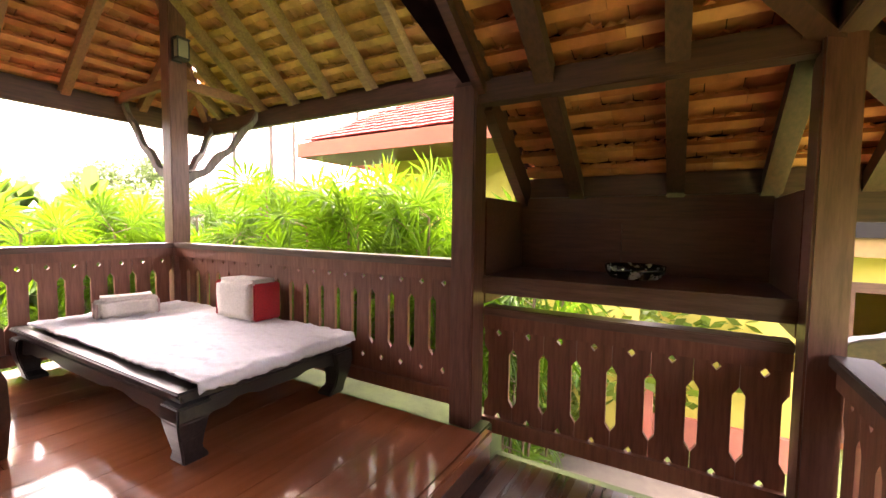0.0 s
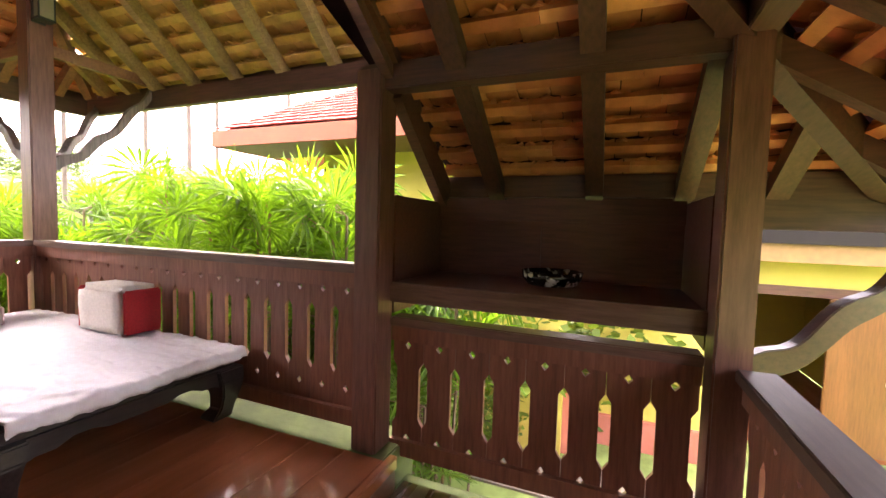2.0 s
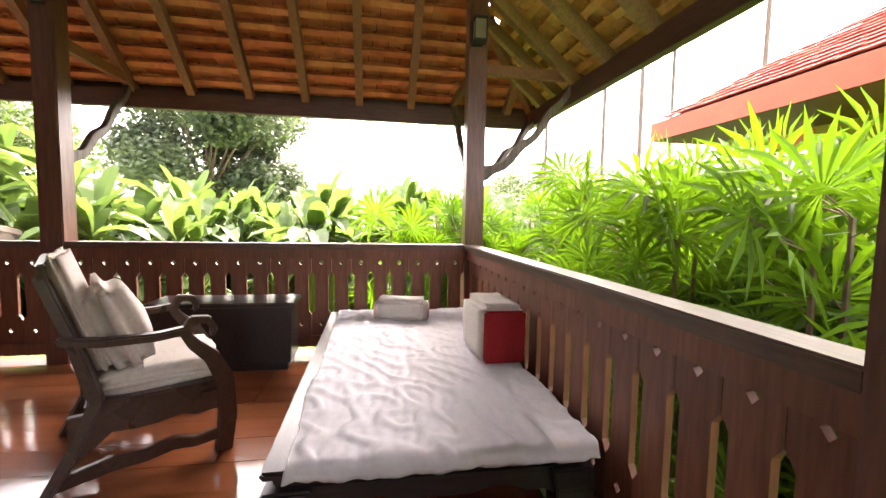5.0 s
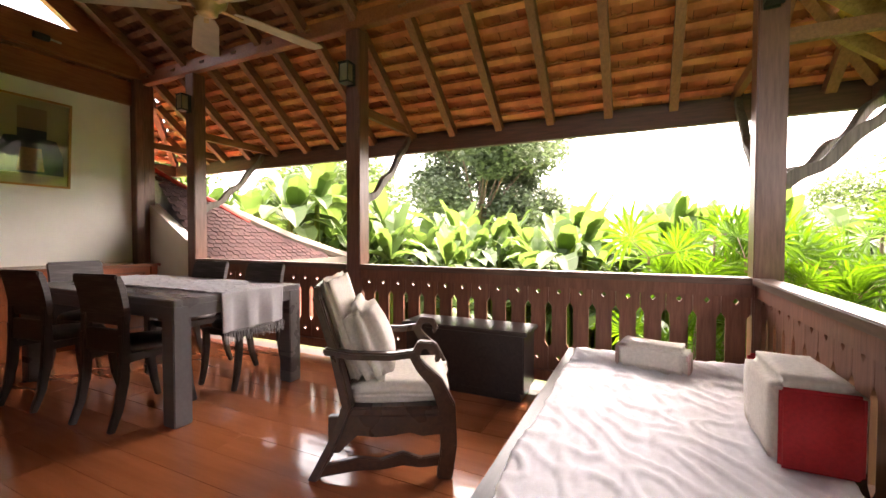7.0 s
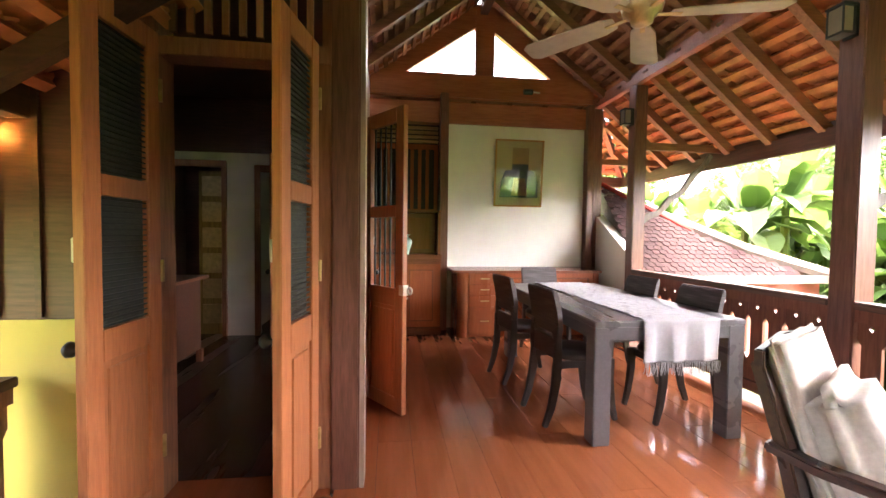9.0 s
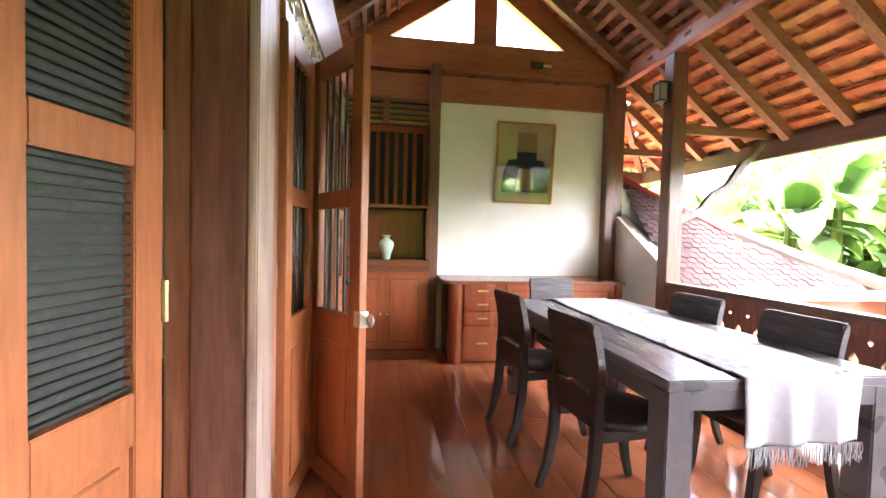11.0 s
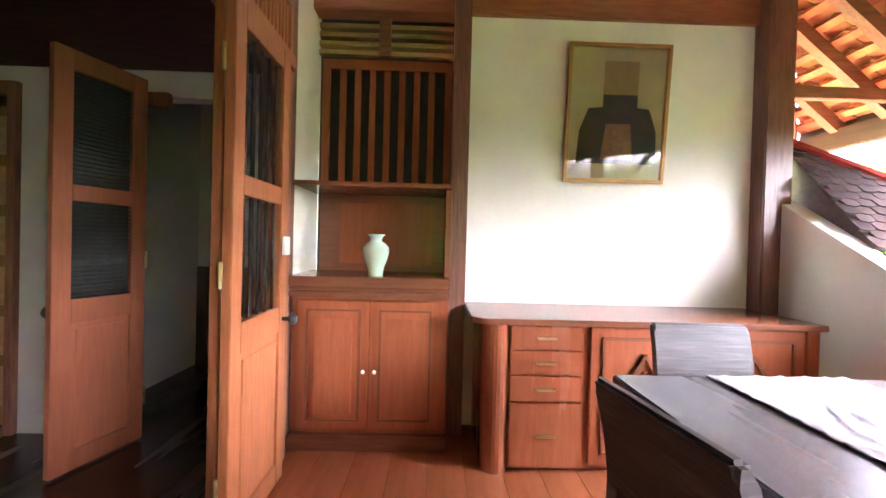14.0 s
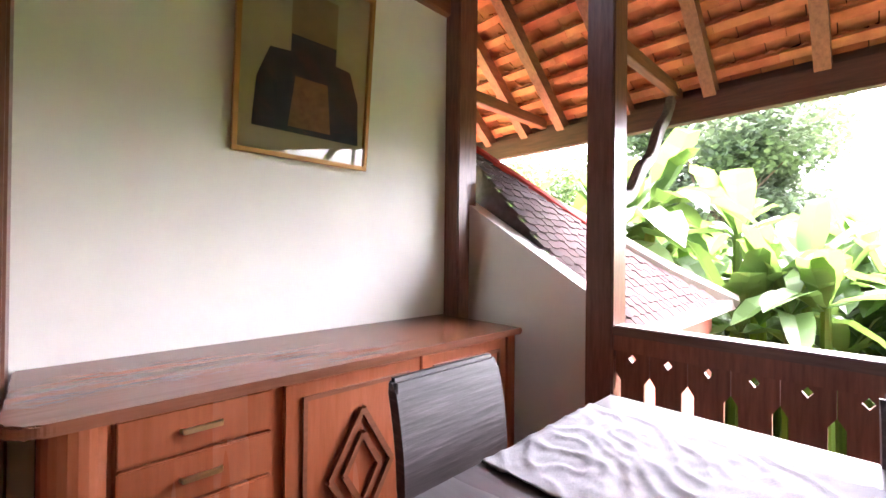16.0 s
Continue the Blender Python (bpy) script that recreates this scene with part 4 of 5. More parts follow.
soft("seat_cushion", "white linen seat cushion on the armchair", AM @ pose(0, 0.02, 0.378, 0, 0, 0), (0.54, 0.50, 0.08), 1, puff=0.01)
soft("back_cushion", "cream linen back cushion against the armchair slats", AM @ pose(0, -0.25, 0.675, 108, 0, 0), (0.50, 0.52, 0.05), 2, puff=0.006)
soft("throw_pillow", "rumpled cream linen throw pillow on the armchair", AM @ pose(0.02, -0.135, 0.60, 110, 0, 4), (0.50, 0.42, 0.12), 3, "pillow", 0.05, 0.016)

# ---- dining table and chairs ----
TX0, TX1, TY0, TY1, TZ = -2.13, -1.14, -1.80, 0.115, F + 0.75
tb = thing("dining_table", "long dark grey stained timber dining table with square legs", "table", (0, 0, 0))
part("tabletop", boxes((TX0, TX1, TY0, TY1, TZ - 0.035, TZ)), M_TABLE, tb, "", 0.006)
part("apron", boxes((TX0 + .006, TX1 - .006, TY0 + .006, TY0 + .04, TZ - 0.115, TZ - 0.036), (TX0 + .006, TX1 - .006, TY1 - .04, TY1 - .006, TZ - 0.115, TZ - 0.036),
                    (TX0 + .006, TX0 + .04, TY0 + .05, TY1 - .05, TZ - 0.115, TZ - 0.036), (TX1 - .04, TX1 - .006, TY0 + .05, TY1 - .05, TZ - 0.115, TZ - 0.036)), M_TABLE, tb, "", 0.003)
for x in (TX0 + 0.003, TX1 - 0.113):
    for y in (TY0 + 0.003, TY1 - 0.113):
        part("leg", boxes((x, x + 0.11, y, y + 0.11, F, TZ - 0.036)), M_TABLE, tb, "", 0.006)
RX0, RX1 = -1.93, -1.43
def run_drop(x, y, z):
    s = -0.045 + 0.03 * y  # the runner lies slightly askew
    x = x + s * 0.4
    d = y - (TY1 + 0.004)
    if d > 0:
        return x + 0.006 * math.sin(x * 60), TY1 + 0.010 + 0.012 * math.sin(x * 34 + 1) * min(1, d * 6), z - d
    return x, y, z
runner = cloth("table_runner", RX0, RX1, TY0 + 0.01, TY1 + 0.26, TZ + 0.004, "crinkled white cotton table runner hanging over the table end", "runner", M_RUNNER, 0.0075, run_drop, 60, 200, 0.003, 4, 0.004, 2.6)
bm = bmesh.new()
rng = random.Random(8)
for i in range(64):
    x = RX0 + 0.005 + (RX1 - RX0 - 0.01) * i / 63 - 0.018
    z = TZ - 0.245
    tube(bm, [(x, TY1 + 0.016, z), (x + rng.uniform(-.006, .006), TY1 + 0.018, z - 0.03), (x + rng.uniform(-.012, .012), TY1 + 0.016, z - rng.uniform(.06, .09))], 0.0018, 4)
part("fringe", bm, M_RUNNER, runner, "white twisted cotton fringe", kind="stuff")


def dining_chair():
    """Faces its own +x; its base at the middle of the seat."""
    e = thing("dining_chair", "black-brown lacquered dining chair with a tall leather-covered back", "chair")
    hw = 0.195
    for sy_ in (-1, 1):
        bm = bmesh.new()
        y = sy_ * (hw - 0.025)
        ribbon(bm, [(-0.29, y, 0.0), (-0.245, y, 0.12), (-0.215, y, 0.28), (-0.205, y, 0.45), (-0.21, y, 0.55)], 0.032, [0.034, 0.045, 0.055, 0.055, 0.05])
        part("back_leg", bm, M_CHAIR, e, "", 0.005)
        bm = bmesh.new()
        ribbon(bm, [(0.235, y, 0.0), (0.205, y, 0.12), (0.185, y, 0.28), (0.185, y, 0.43)], 0.034, [0.032, 0.042, 0.05, 0.055])
        part("front_leg", bm, M_CHAIR, e, "", 0.005)
    bm = bmesh.new()
    n = 8
    outer = []
    for i in range(n + 1):
        t = i / n
        z = 0.60 + 0.30 * t
        outer.append((-0.205 - 0.012 - 0.05 * t * t, z))
    inner = [(x + 0.034, z) for x, z in outer[::-1]]
    prism(bm, outer + inner, 'y', -hw, hw)
    part("backrest", bm, M_CHAIRBACK, e, "padded back covered in dark ribbed cloth", 0.010)
    bm = bmesh.new()
    for sy_ in (-1, 1):
        bar(bm, (-0.207, sy_ * (hw - 0.03), 0.50), (-0.205, sy_ * (hw - 0.03), 0.66), 0.04, 0.05, (0, 1, 0))
    box(bm, -0.222, -0.192, -0.15, 0.15, 0.44, 0.575)
    part("back_frame", bm, M_CHAIR, e, "", 0.004)
    bm = bmesh.new()
    lathe(bm, [(0.05, 0.425), (0.19, 0.425), (0.212, 0.435), (0.215, 0.452), (0.195, 0.472), (0.10, 0.482), (0.01, 0.484)], 32)
    part("seat", bm, M_CHAIR, e, "rounded black leather seat", smooth=True)
    bm = bmesh.new()
    box(bm, -0.2, 0.18, -0.165, -0.14, 0.375, 0.425)
    box(bm, -0.2, 0.18, 0.14, 0.165, 0.375, 0.425)
    box(bm, 0.155, 0.18, -0.14, 0.14, 0.375, 0.425)
    part("seat_frame", bm, M_CHAIR, e, "", 0.004)
    return e


M_CHAIRBACK, _nt, _b = nodes_of("ribbed_grey_cloth", 0.55)
_w = noise_tex(_nt, 22, (0.25, 0.25, 4.0), 5)
_nt.links.new(ramp(_nt, _w, [(0.3, (0.030, 0.024, 0.024)), (0.55, (0.055, 0.045, 0.045)), (0.75, (0.11, 0.095, 0.095))]), _b.inputs["Base Color"])
bump(_nt, _b, _w, 0.4, 0.004)
proto = dining_chair()
first = True
for i, (x, y, rz) in enumerate(((-1.225, -0.365, 186), (-1.16, -1.14, 188), (-1.92, -0.97, 5), (-1.93, -0.30, 3), (-1.585, -1.77, 90))):
    M = pose(x, y, F, 0, 0, rz)
    if first:
        proto.matrix_world = M
        first = False
        tagged(proto, group="chairs round the table")
    else:
        copy_thing(proto, M)

# ---- corner cabinet ----
cab = thing("corner_cabinet", "varnished teak two-door cabinet with an open shelf and slatted back", "cabinet", (0, 0, 0))
CX0, CX1, CF = -0.585, 0.33, -2.72
part("body", boxes((CX0 + .005, CX1 - .005, -3.24, CF - 0.02, F + 0.09, 1.05)), M_TEAK, cab, "", 0.004)
part("plinth", boxes((CX0, CX1 + .0, -3.24, CF + 0.03, F, F + 0.09)), M_TEAKX, cab, "", 0.01)
for cx, cf, ca, cb in ((0.02, 0.065, 1.145, 1.17), (0.01, 0.045, 1.115, 1.144), (0, 0.02, 1.085, 1.114), (0, 0.035, 1.05, 1.084)):
    part("cornice_moulding", boxes((CX0, CX1 + cx, -3.25, CF + cf, ca, cb)), M_TEAKX, cab, "", 0.008)
for x0, x1, kx in ((CX0 + 0.05, -0.135, -0.165), (-0.129, CX1 - 0.05, -0.10)):
    d = part("door", boxes((x0, x1, CF - 0.02, CF + 0.004, F + 0.12, 1.03)), M_TEAK, cab, "", 0.004)
    part("moulding", boxes((x0 + 0.05, x0 + 0.062, CF + .0045, CF + 0.016, F + 0.17, 0.98), (x1 - 0.062, x1 - 0.05, CF + .0045, CF + 0.016, F + 0.17, 0.98), (x0 + 0.062, x1 - 0.062, CF + .0045, CF + 0.016, F + 0.17, F + 0.18), (x0 + 0.062, x1 - 0.062, CF + .0045, CF + 0.016, 0.97, 0.98)), M_TEAKX, d, "", 0.002)
    part("raised_panel", boxes((x0 + 0.062, x1 - 0.062, CF + 0.0045, CF + 0.010, F + 0.18, 0.97), (x0 + 0.095, x1 - 0.095, CF + 0.010, CF + 0.024, F + 0.215, 0.935)), M_TEAK, d, "", 0.003)
    bm = bmesh.new()
    bmesh.ops.create_uvsphere(bm, u_segments=12, v_segments=8, radius=0.012)
    bmesh.ops.translate(bm, verts=bm.verts[:], vec=(kx, CF + 0.018, 0.625))
    part("knob", bm, M_PORC, d, "round white porcelain knob", smooth=True)
part("upper_shelf", boxes((CX0, CX1 + .02, -3.25, CF - 0.03, 1.695, 1.72)), M_TEAKX, cab, "", 0.004)
part("back_board", boxes((CX0, CX1 - .02, -3.255, -3.225, 1.17, 1.695)), M_TEAKX, cab)
bm = boxes((CX0 + 0.10, CX1 - 0.16, -3.224, -3.216, 1.22, 1.64))
part("inset_panel", bm, M_TEAK, cab, "", 0.003)
part("side_board", boxes((CX0, CX0 + 0.03, -3.22, CF - 0.12, 1.171, 1.694)), M_TEAKX, cab)
part("slat_frame", boxes((CX0, CX1 - .02, -3.25, -3.22, 1.72, 1.76), (CX0, CX1 - .02, -3.25, -3.22, 2.56, 2.63), (CX0, CX0 + .05, -3.25, -3.22, 1.76, 2.56), (CX1 - .07, CX1 - .02, -3.25, -3.22, 1.76, 2.56)), M_TEAK, cab)
for i in range(7):
    x = CX0 + 0.12 + i * 0.102
    part("slat", boxes((x, x + 0.045, -3.245, -3.225, 1.76, 2.56)), M_TEAK, cab)
# the lighter golden slat colour stands in for daylight on them
lv = thing("louvre_panel", "rough timber slats over the cabinet niche with daylight put into their colour", "panel", (0, 0, 0))
for i in range(4):
    z = 2.65 + i * 0.06
    part("slat", boxes((CX0, CX1, -3.25, -3.19, z, z + 0.03)), M_RAFTN, lv)
part("upright", boxes((-0.16, -0.08, -3.19, -3.15, 2.63, 2.9)), M_RAFT, lv)

# ---- sideboard ----
sb = thing("sideboard", "varnished teak sideboard with four drawers and diamond carved doors", "sideboard", (0, 0, 0))
SX0, SX1, SF, SZ = -2.58, -0.75, -2.50, 0.99
bm = bmesh.new()
r = 0.09
poly = [(SX0, -3.09), (-0.70, -3.09), (-0.70, SF - r + .03)] + [(-0.70 - r + r * math.cos(a), SF + .03 - r + r * math.sin(a)) for a in [radians(d) for d in range(10, 91, 10)]] + [(SX0, SF + .03)]
prism(bm, poly, 'z', SZ - 0.032, SZ)
part("top", bm, M_TEAKX, sb, "smooth teak top with a rounded corner", 0.005)
part("body", boxes((SX0 + 0.05, -0.86, -3.08, SF - 0.02, F + 0.06, SZ - 0.033), (SX0 + 0.06, -0.86, -3.06, SF - 0.05, F, F + 0.06)), M_TEAK, sb, "", 0.003)
bm = bmesh.new()
tube(bm, [(-0.835, SF - 0.06, F), (-0.835, SF - 0.06, SZ - 0.033)], 0.075, 24)
box(bm, -0.9, -0.765, -3.08, SF - 0.06, F, SZ - 0.033)
part("round_corner", bm, M_TEAK, sb, "rounded teak end column", smooth=False)
part("end_post", boxes((SX0 + 0.02, SX0 + 0.09, -3.08, SF, F, SZ - 0.033)), M_TEAK, sb, "", 0.004)
zz = [0.955, 0.825, 0.69, 0.55, 0.20]
for a, b_ in zip(zz, zz[1:]):
    dr = part("drawer", boxes((-1.29, -0.905, SF - 0.019, SF + 0.004, b_ + 0.005, a - 0.005)), M_TEAK, sb, "", 0.004)
    zc = (a + b_) / 2
    part("handle", boxes((-1.145, -1.045, SF + 0.012, SF + 0.026, zc - 0.007, zc + 0.007), (-1.15, -1.14, SF + .004, SF + .013, zc - 0.006, zc + 0.006), (-1.05, -1.04, SF + .004, SF + .013, zc - 0.006, zc + 0.006)), M_BRASS, dr, "flat brass bar handle", 0.002)
for x0, x1 in ((-1.90, -1.33), (-2.48, -1.91)):
    d = part("door", boxes((x0, x1, SF - 0.019, SF + 0.002, 0.22, 0.95)), M_TEAK, sb, "", 0.004)
    part("frame_moulding", boxes((x0 + 0.06, x1 - 0.06, SF + 0.0025, SF + 0.012, 0.28, 0.295), (x0 + 0.06, x1 - 0.06, SF + 0.0025, SF + 0.012, 0.885, 0.90), (x0 + 0.06, x0 + 0.075, SF + 0.0025, SF + 0.012, 0.295, 0.885), (x1 - 0.075, x1 - 0.06, SF + 0.0025, SF + 0.012, 0.295, 0.885)), M_TEAKX, d)
    bm = bmesh.new()
    cx, cz = (x0 + x1) / 2, 0.59
    for hx, hz in ((0.13, 0.22), (0.075, 0.13)):
        pts = [(cx, cz + hz), (cx + hx, cz), (cx, cz - hz), (cx - hx, cz)]
        for p, q in zip(pts, pts[1:] + pts[:1]):
            bar(bm, (p[0], SF + 0.012, p[1]), (q[0], SF + 0.012, q[1]), 0.02, 0.022, (0, 1, 0))
    part("diamond_moulding", bm, M_TEAKX, d, "carved double diamond moulding")

# ---- vase, bowl ----
vs = thing("vase", "pale celadon green porcelain vase on the corner cabinet", "vase", (-0.145, -2.80, 1.17))
bm = bmesh.new()
lathe(bm, [(0.045, 0.0), (0.042, 0.01), (0.050, 0.05), (0.068, 0.10), (0.078, 0.14), (0.076, 0.17), (0.055, 0.195), (0.036, 0.205), (0.034, 0.22), (0.042, 0.235), (0.056, 0.245), (0.052, 0.247), (0.032, 0.235), (0.01, 0.2)], 32)
part("body", bm, M_GREEN, vs, smooth=True)
M_BOWL, _nt, _b = nodes_of("black_white_lacquer", 0.25)
_w = noise_tex(_nt, 26, (1, 1, 1), 3)
_nt.links.new(ramp(_nt, _w, [(0.54, (0.012, 0.012, 0.012)), (0.60, (0.5, 0.5, 0.45))]), _b.inputs["Base Color"])
bw = thing("bowl", "black lacquer bowl with white mottling on the alcove shelf", "bowl", (0.96, 3.60, 0.955))
bm = bmesh.new()
lathe(bm, [(0.07, 0.0), (0.12, 0.008), (0.145, 0.04), (0.15, 0.075), (0.14, 0.075), (0.13, 0.035), (0.09, 0.015), (0.01, 0.012)], 32)
part("body", bm, M_BOWL, bw, smooth=True)

# ---- framed picture ----
fr = thing("framed_picture", "gilt framed print of a plain garment shape under glass", "picture", (0, 0, 0))
PX0, PX1, PZ0, PZ1, PY = -2.0, -1.33, 1.81, 2.70, -3.098
part("frame", boxes((PX0, PX1, PY + .002, PY + 0.03, PZ0, PZ0 + 0.022), (PX0, PX1, PY + .002, PY + 0.03, PZ1 - 0.022, PZ1), (PX0, PX0 + 0.022, PY + .002, PY + 0.03, PZ0 + .022, PZ1 - .022), (PX1 - 0.022, PX1, PY + .002, PY + 0.03, PZ0 + .022, PZ1 - .022)), plain("gilt_frame", (0.42, 0.2, 0.06), 0.35, 0.3), fr, "", 0.003)
def flat(rows, mat, name, y):
    bm = bmesh.new()
    for poly in rows:
        prism(bm, poly, 'y', y, y + 0.0015)
    part(name, bm, mat, fr)
W_, H_ = PX1 - PX0, PZ1 - PZ0
def P(u, v):
    return (PX1 - u * W_, PZ1 - v * H_)
flat([[P(0.02, 0.02), P(0.98, 0.02), P(0.98, 0.98), P(0.02, 0.98)]], plain("buff_paper", (0.50, 0.42, 0.26), 0.8, 0, 0.05), "paper", PY + 0.004)
flat([[P(0.36, 0.12), P(0.70, 0.12), P(0.70, 0.38), P(0.36, 0.38)]], plain("tan_print", (0.34, 0.23, 0.13), 0.8, 0, 0.1), "upper_shape", PY + 0.007)
flat([[P(0.36, 0.36), P(0.70, 0.36), P(0.70, 0.45), P(0.82, 0.46), P(0.90, 0.62), P(0.92, 0.86), P(0.12, 0.86), P(0.14, 0.62), P(0.22, 0.46), P(0.36, 0.45)]], plain("navy_print", (0.035, 0.045, 0.065), 0.8, 0, 0.2), "garment_shape", PY + 0.010)
flat([[P(0.40, 0.57), P(0.64, 0.57), P(0.68, 0.83), P(0.36, 0.83)]], plain("brown_print", (0.30, 0.16, 0.09), 0.8, 0, 0.25, 30), "apron_shape", PY + 0.013)
part("glass", boxes((PX0 + 0.022, PX1 - 0.022, PY + 0.020, PY + 0.022, PZ0 + 0.022, PZ1 - 0.022)), M_PICGLASS, fr, "clear reflecting picture glass").visible_shadow = False

# the picture leans out from the wall at its top
fr.matrix_world = pose(0, PY, PZ0) @ pose(0, 0, 0, -4.9) @ pose(0, -PY, -PZ0)

# ---- lanterns on posts ----
def lantern(x, y, z):
    e = thing("wall_lantern", "small grey metal and glass lantern on a timber post", "lamp", (x, y, z))
    part("back_plate", boxes((0.0, 0.012, -0.04, 0.04, -0.02, 0.17)), M_IRON, e)
    bm = boxes((0.03, 0.125, -0.055, 0.055, 0.15, 0.165), (0.035, 0.12, -0.05, 0.05, -0.015, 0.0))
    for a in (0.035, 0.112):
        for b_ in (-0.05, 0.042):
            box(bm, a, a + 0.008, b_, b_ + 0.008, 0.0, 0.15)
    part("cage", bm, M_IRON, e)
    part("arm", boxes((0.012, 0.035, -0.015, 0.015, 0.13, 0.15)), M_IRON, e)
    part("glass_box", boxes((0.042, 0.113, -0.042, 0.042, 0.002, 0.148)), plain("frosted_glass", (0.26, 0.24, 0.17), 0.3, 0, 0.1), e, "dusty pale glass")
lantern(-2.71, 3.20, 2.64)
lantern(-2.71, 0.17, 2.66)
lantern(-2.71, -2.12, 2.72)

# ---- ceiling fan ----
fan = thing("ceiling_fan", "five-blade brass and white ceiling fan under the gable", "fan", (-1.42, 0.05, 2.74))
bm = bmesh.new()
tube(bm, [(0, 0, 0.1), (0, 0, 1.62)], 0.012, 10)
lathe(bm, [(0.02, 1.42), (0.06, 1.46), (0.07, 1.56), (0.02, 1.57)], 16)
part("rod", bm, M_BRASS, fan)
bm = bmesh.new()
lathe(bm, [(0.03, -0.06), (0.06, -0.05), (0.07, -0.01), (0.11, 0.01), (0.12, 0.05), (0.10, 0.09), (0.03, 0.11)], 24)
part("motor", bm, M_BRASS, fan, "polished brass motor housing", smooth=True)
for i in range(5):
    a = radians(i * 72 + 20)
    bm = bmesh.new()
    M = Matrix.Rotation(a, 4, 'Z') @ Matrix.Rotation(radians(11), 4, 'X')
    prism(bm, [(0.16, -0.045), (0.24, -0.075), (0.74, -0.095), (0.79, -0.06), (0.79, 0.06), (0.74, 0.095), (0.24, 0.075), (0.16, 0.045)], 'z', 0.0, 0.008)
    for v in bm.verts:
        v.co = M @ v.co
    bl = part("blade", bm, plain("cream_blade", (0.5, 0.42, 0.33), 0.4, 0, 0.1) if i == 0 else bl.data.materials[0], fan, "pale wood grain blade")
    bm = bmesh.new()
    bar(bm, M @ Vector((0.09, 0, 0.0)), M @ Vector((0.22, 0, -0.006)), 0.03, 0.006)
    part("blade_iron", bm, M_BRASS, fan)

# ---- picture light on tie beam ----
pc = thing("spotlight", "small black and silver spotlight on the tie beam", "lamp", (-1.72, -3.0, 3.33))
bm = bmesh.new()
tube(bm, [(-0.10, 0, 0), (0.02, 0, 0)], 0.035, 12)
part("head", bm, M_IRON, pc)
bm = bmesh.new()
tube(bm, [(-0.20, 0, -0.005), (-0.10, 0, 0)], 0.012, 8)
part("stem", bm, M_STEEL, pc)

# ---- curved brackets and bracket arms ----
def bracket(p, d, z0, z1, run, zarm, deep=0.0, mat=M_BRACKET):
    """A wavy strut from a post at p, out along d, with a straight arm on top."""
    d = Vector((*d, 0)).normalized()
    p = Vector((*p, 0))
    e = thing("roof_bracket", "weathered wavy timber strut holding the eave", "bracket", (0, 0, 0))
    bm = bmesh.new()
    pts, hs = [], []
    for i in range(25):
        t = i / 24
        s = t * run
        z = z0 + (z1 - z0) * (0.55 * t + 0.45 * t * t) + 0.02 * math.sin(t * math.pi * 6)
        pts.append(tuple(p + d * s + Vector((0, 0, z))))
        hs.append(0.075 + deep - 0.02 * t + 0.008 * math.sin(t * 19))
    ribbon(bm, pts, 0.05, hs)
    part("strut", bm, mat, e, "", 0.004)
    if zarm:
        bm = bmesh.new()
        bar(bm, p + Vector((0, 0, zarm)), p + d * (run + 0.16) + Vector((0, 0, zarm)), 0.05, 0.085)
        part("arm", bm, M_RAFT, e, "", 0.004)
    return e


bracket((-2.86, -2.12), (-1, 0), 1.60, 2.40, 0.86, 2.47)
bracket((-2.86, 0.17), (-1, 0), 1.60, 2.40, 0.86, 2.47)
bracket((-2.86, 3.22), (-1, 0), 1.60, 2.40, 0.86, 2.47)
bracket((-2.78, 3.29), (0, 1), 1.60, 2.40, 0.76, 2.47)
bracket((-2.85, 3.28), (-0.8, 0.8), 1.62, 2.38, 1.15, 0)
bracket((1.66, 3.26), (0.85, 0.5), 0.70, 1.42, 1.1, 0, 0.03, M_CHAIRW)
struct("bracket_arm", [(-3.78, -2.86, -3.15, -3.09, 2.42, 2.50)], M_RAFT, "brown timber arm from the wall post to the eave", 0.004)

# ---- sconce beside the double doors ----
sc = thing("wall_sconce", "lit amber glass oil lamp on the dark boarding", "lamp", (1.82, 0.335, 1.86))
part("bracket", boxes((-0.02, 0.02, 0.0, 0.06, -0.06, -0.04), (-0.025, 0.025, 0.0, 0.01, -0.08, 0.02)), M_BRASS, sc)
bm = bmesh.new()
lathe(bm, [(0.015, -0.04), (0.035, -0.02), (0.04, 0.02), (0.02, 0.05), (0.022, 0.08)], 16, (0, 0.07, 0))
part("chimney", bm, glass_mat("amber_glass", 0.1, (1.0, 0.6, 0.25)), sc, "amber glass chimney", smooth=True)
bm = bmesh.new()
lathe(bm, [(0.004, -0.02), (0.012, 0.0), (0.010, 0.02), (0.002, 0.035)], 10, (0, 0.07, 0))
part("flame_bulb", bm, M_BULB, sc, "small glowing bulb", smooth=True)
# vertical battens on the dark boarding
bt = thing("wall_batten", "dark timber cover strips on the landing wall", "batten", (0, 0, 0))
bt["kind"] = "structure"
for i in range(8):
    part("batten", boxes((1.25 + i * 0.17, 1.275 + i * 0.17, 0.331, 0.345, 1.03, 2.59)), M_DARK, bt)
for i in range(10):
    part("transom_slat", boxes((0.42 + i * 0.075, 0.45 + i * 0.075, 0.331, 0.35, 2.32, 2.60)), M_CASE, bt)
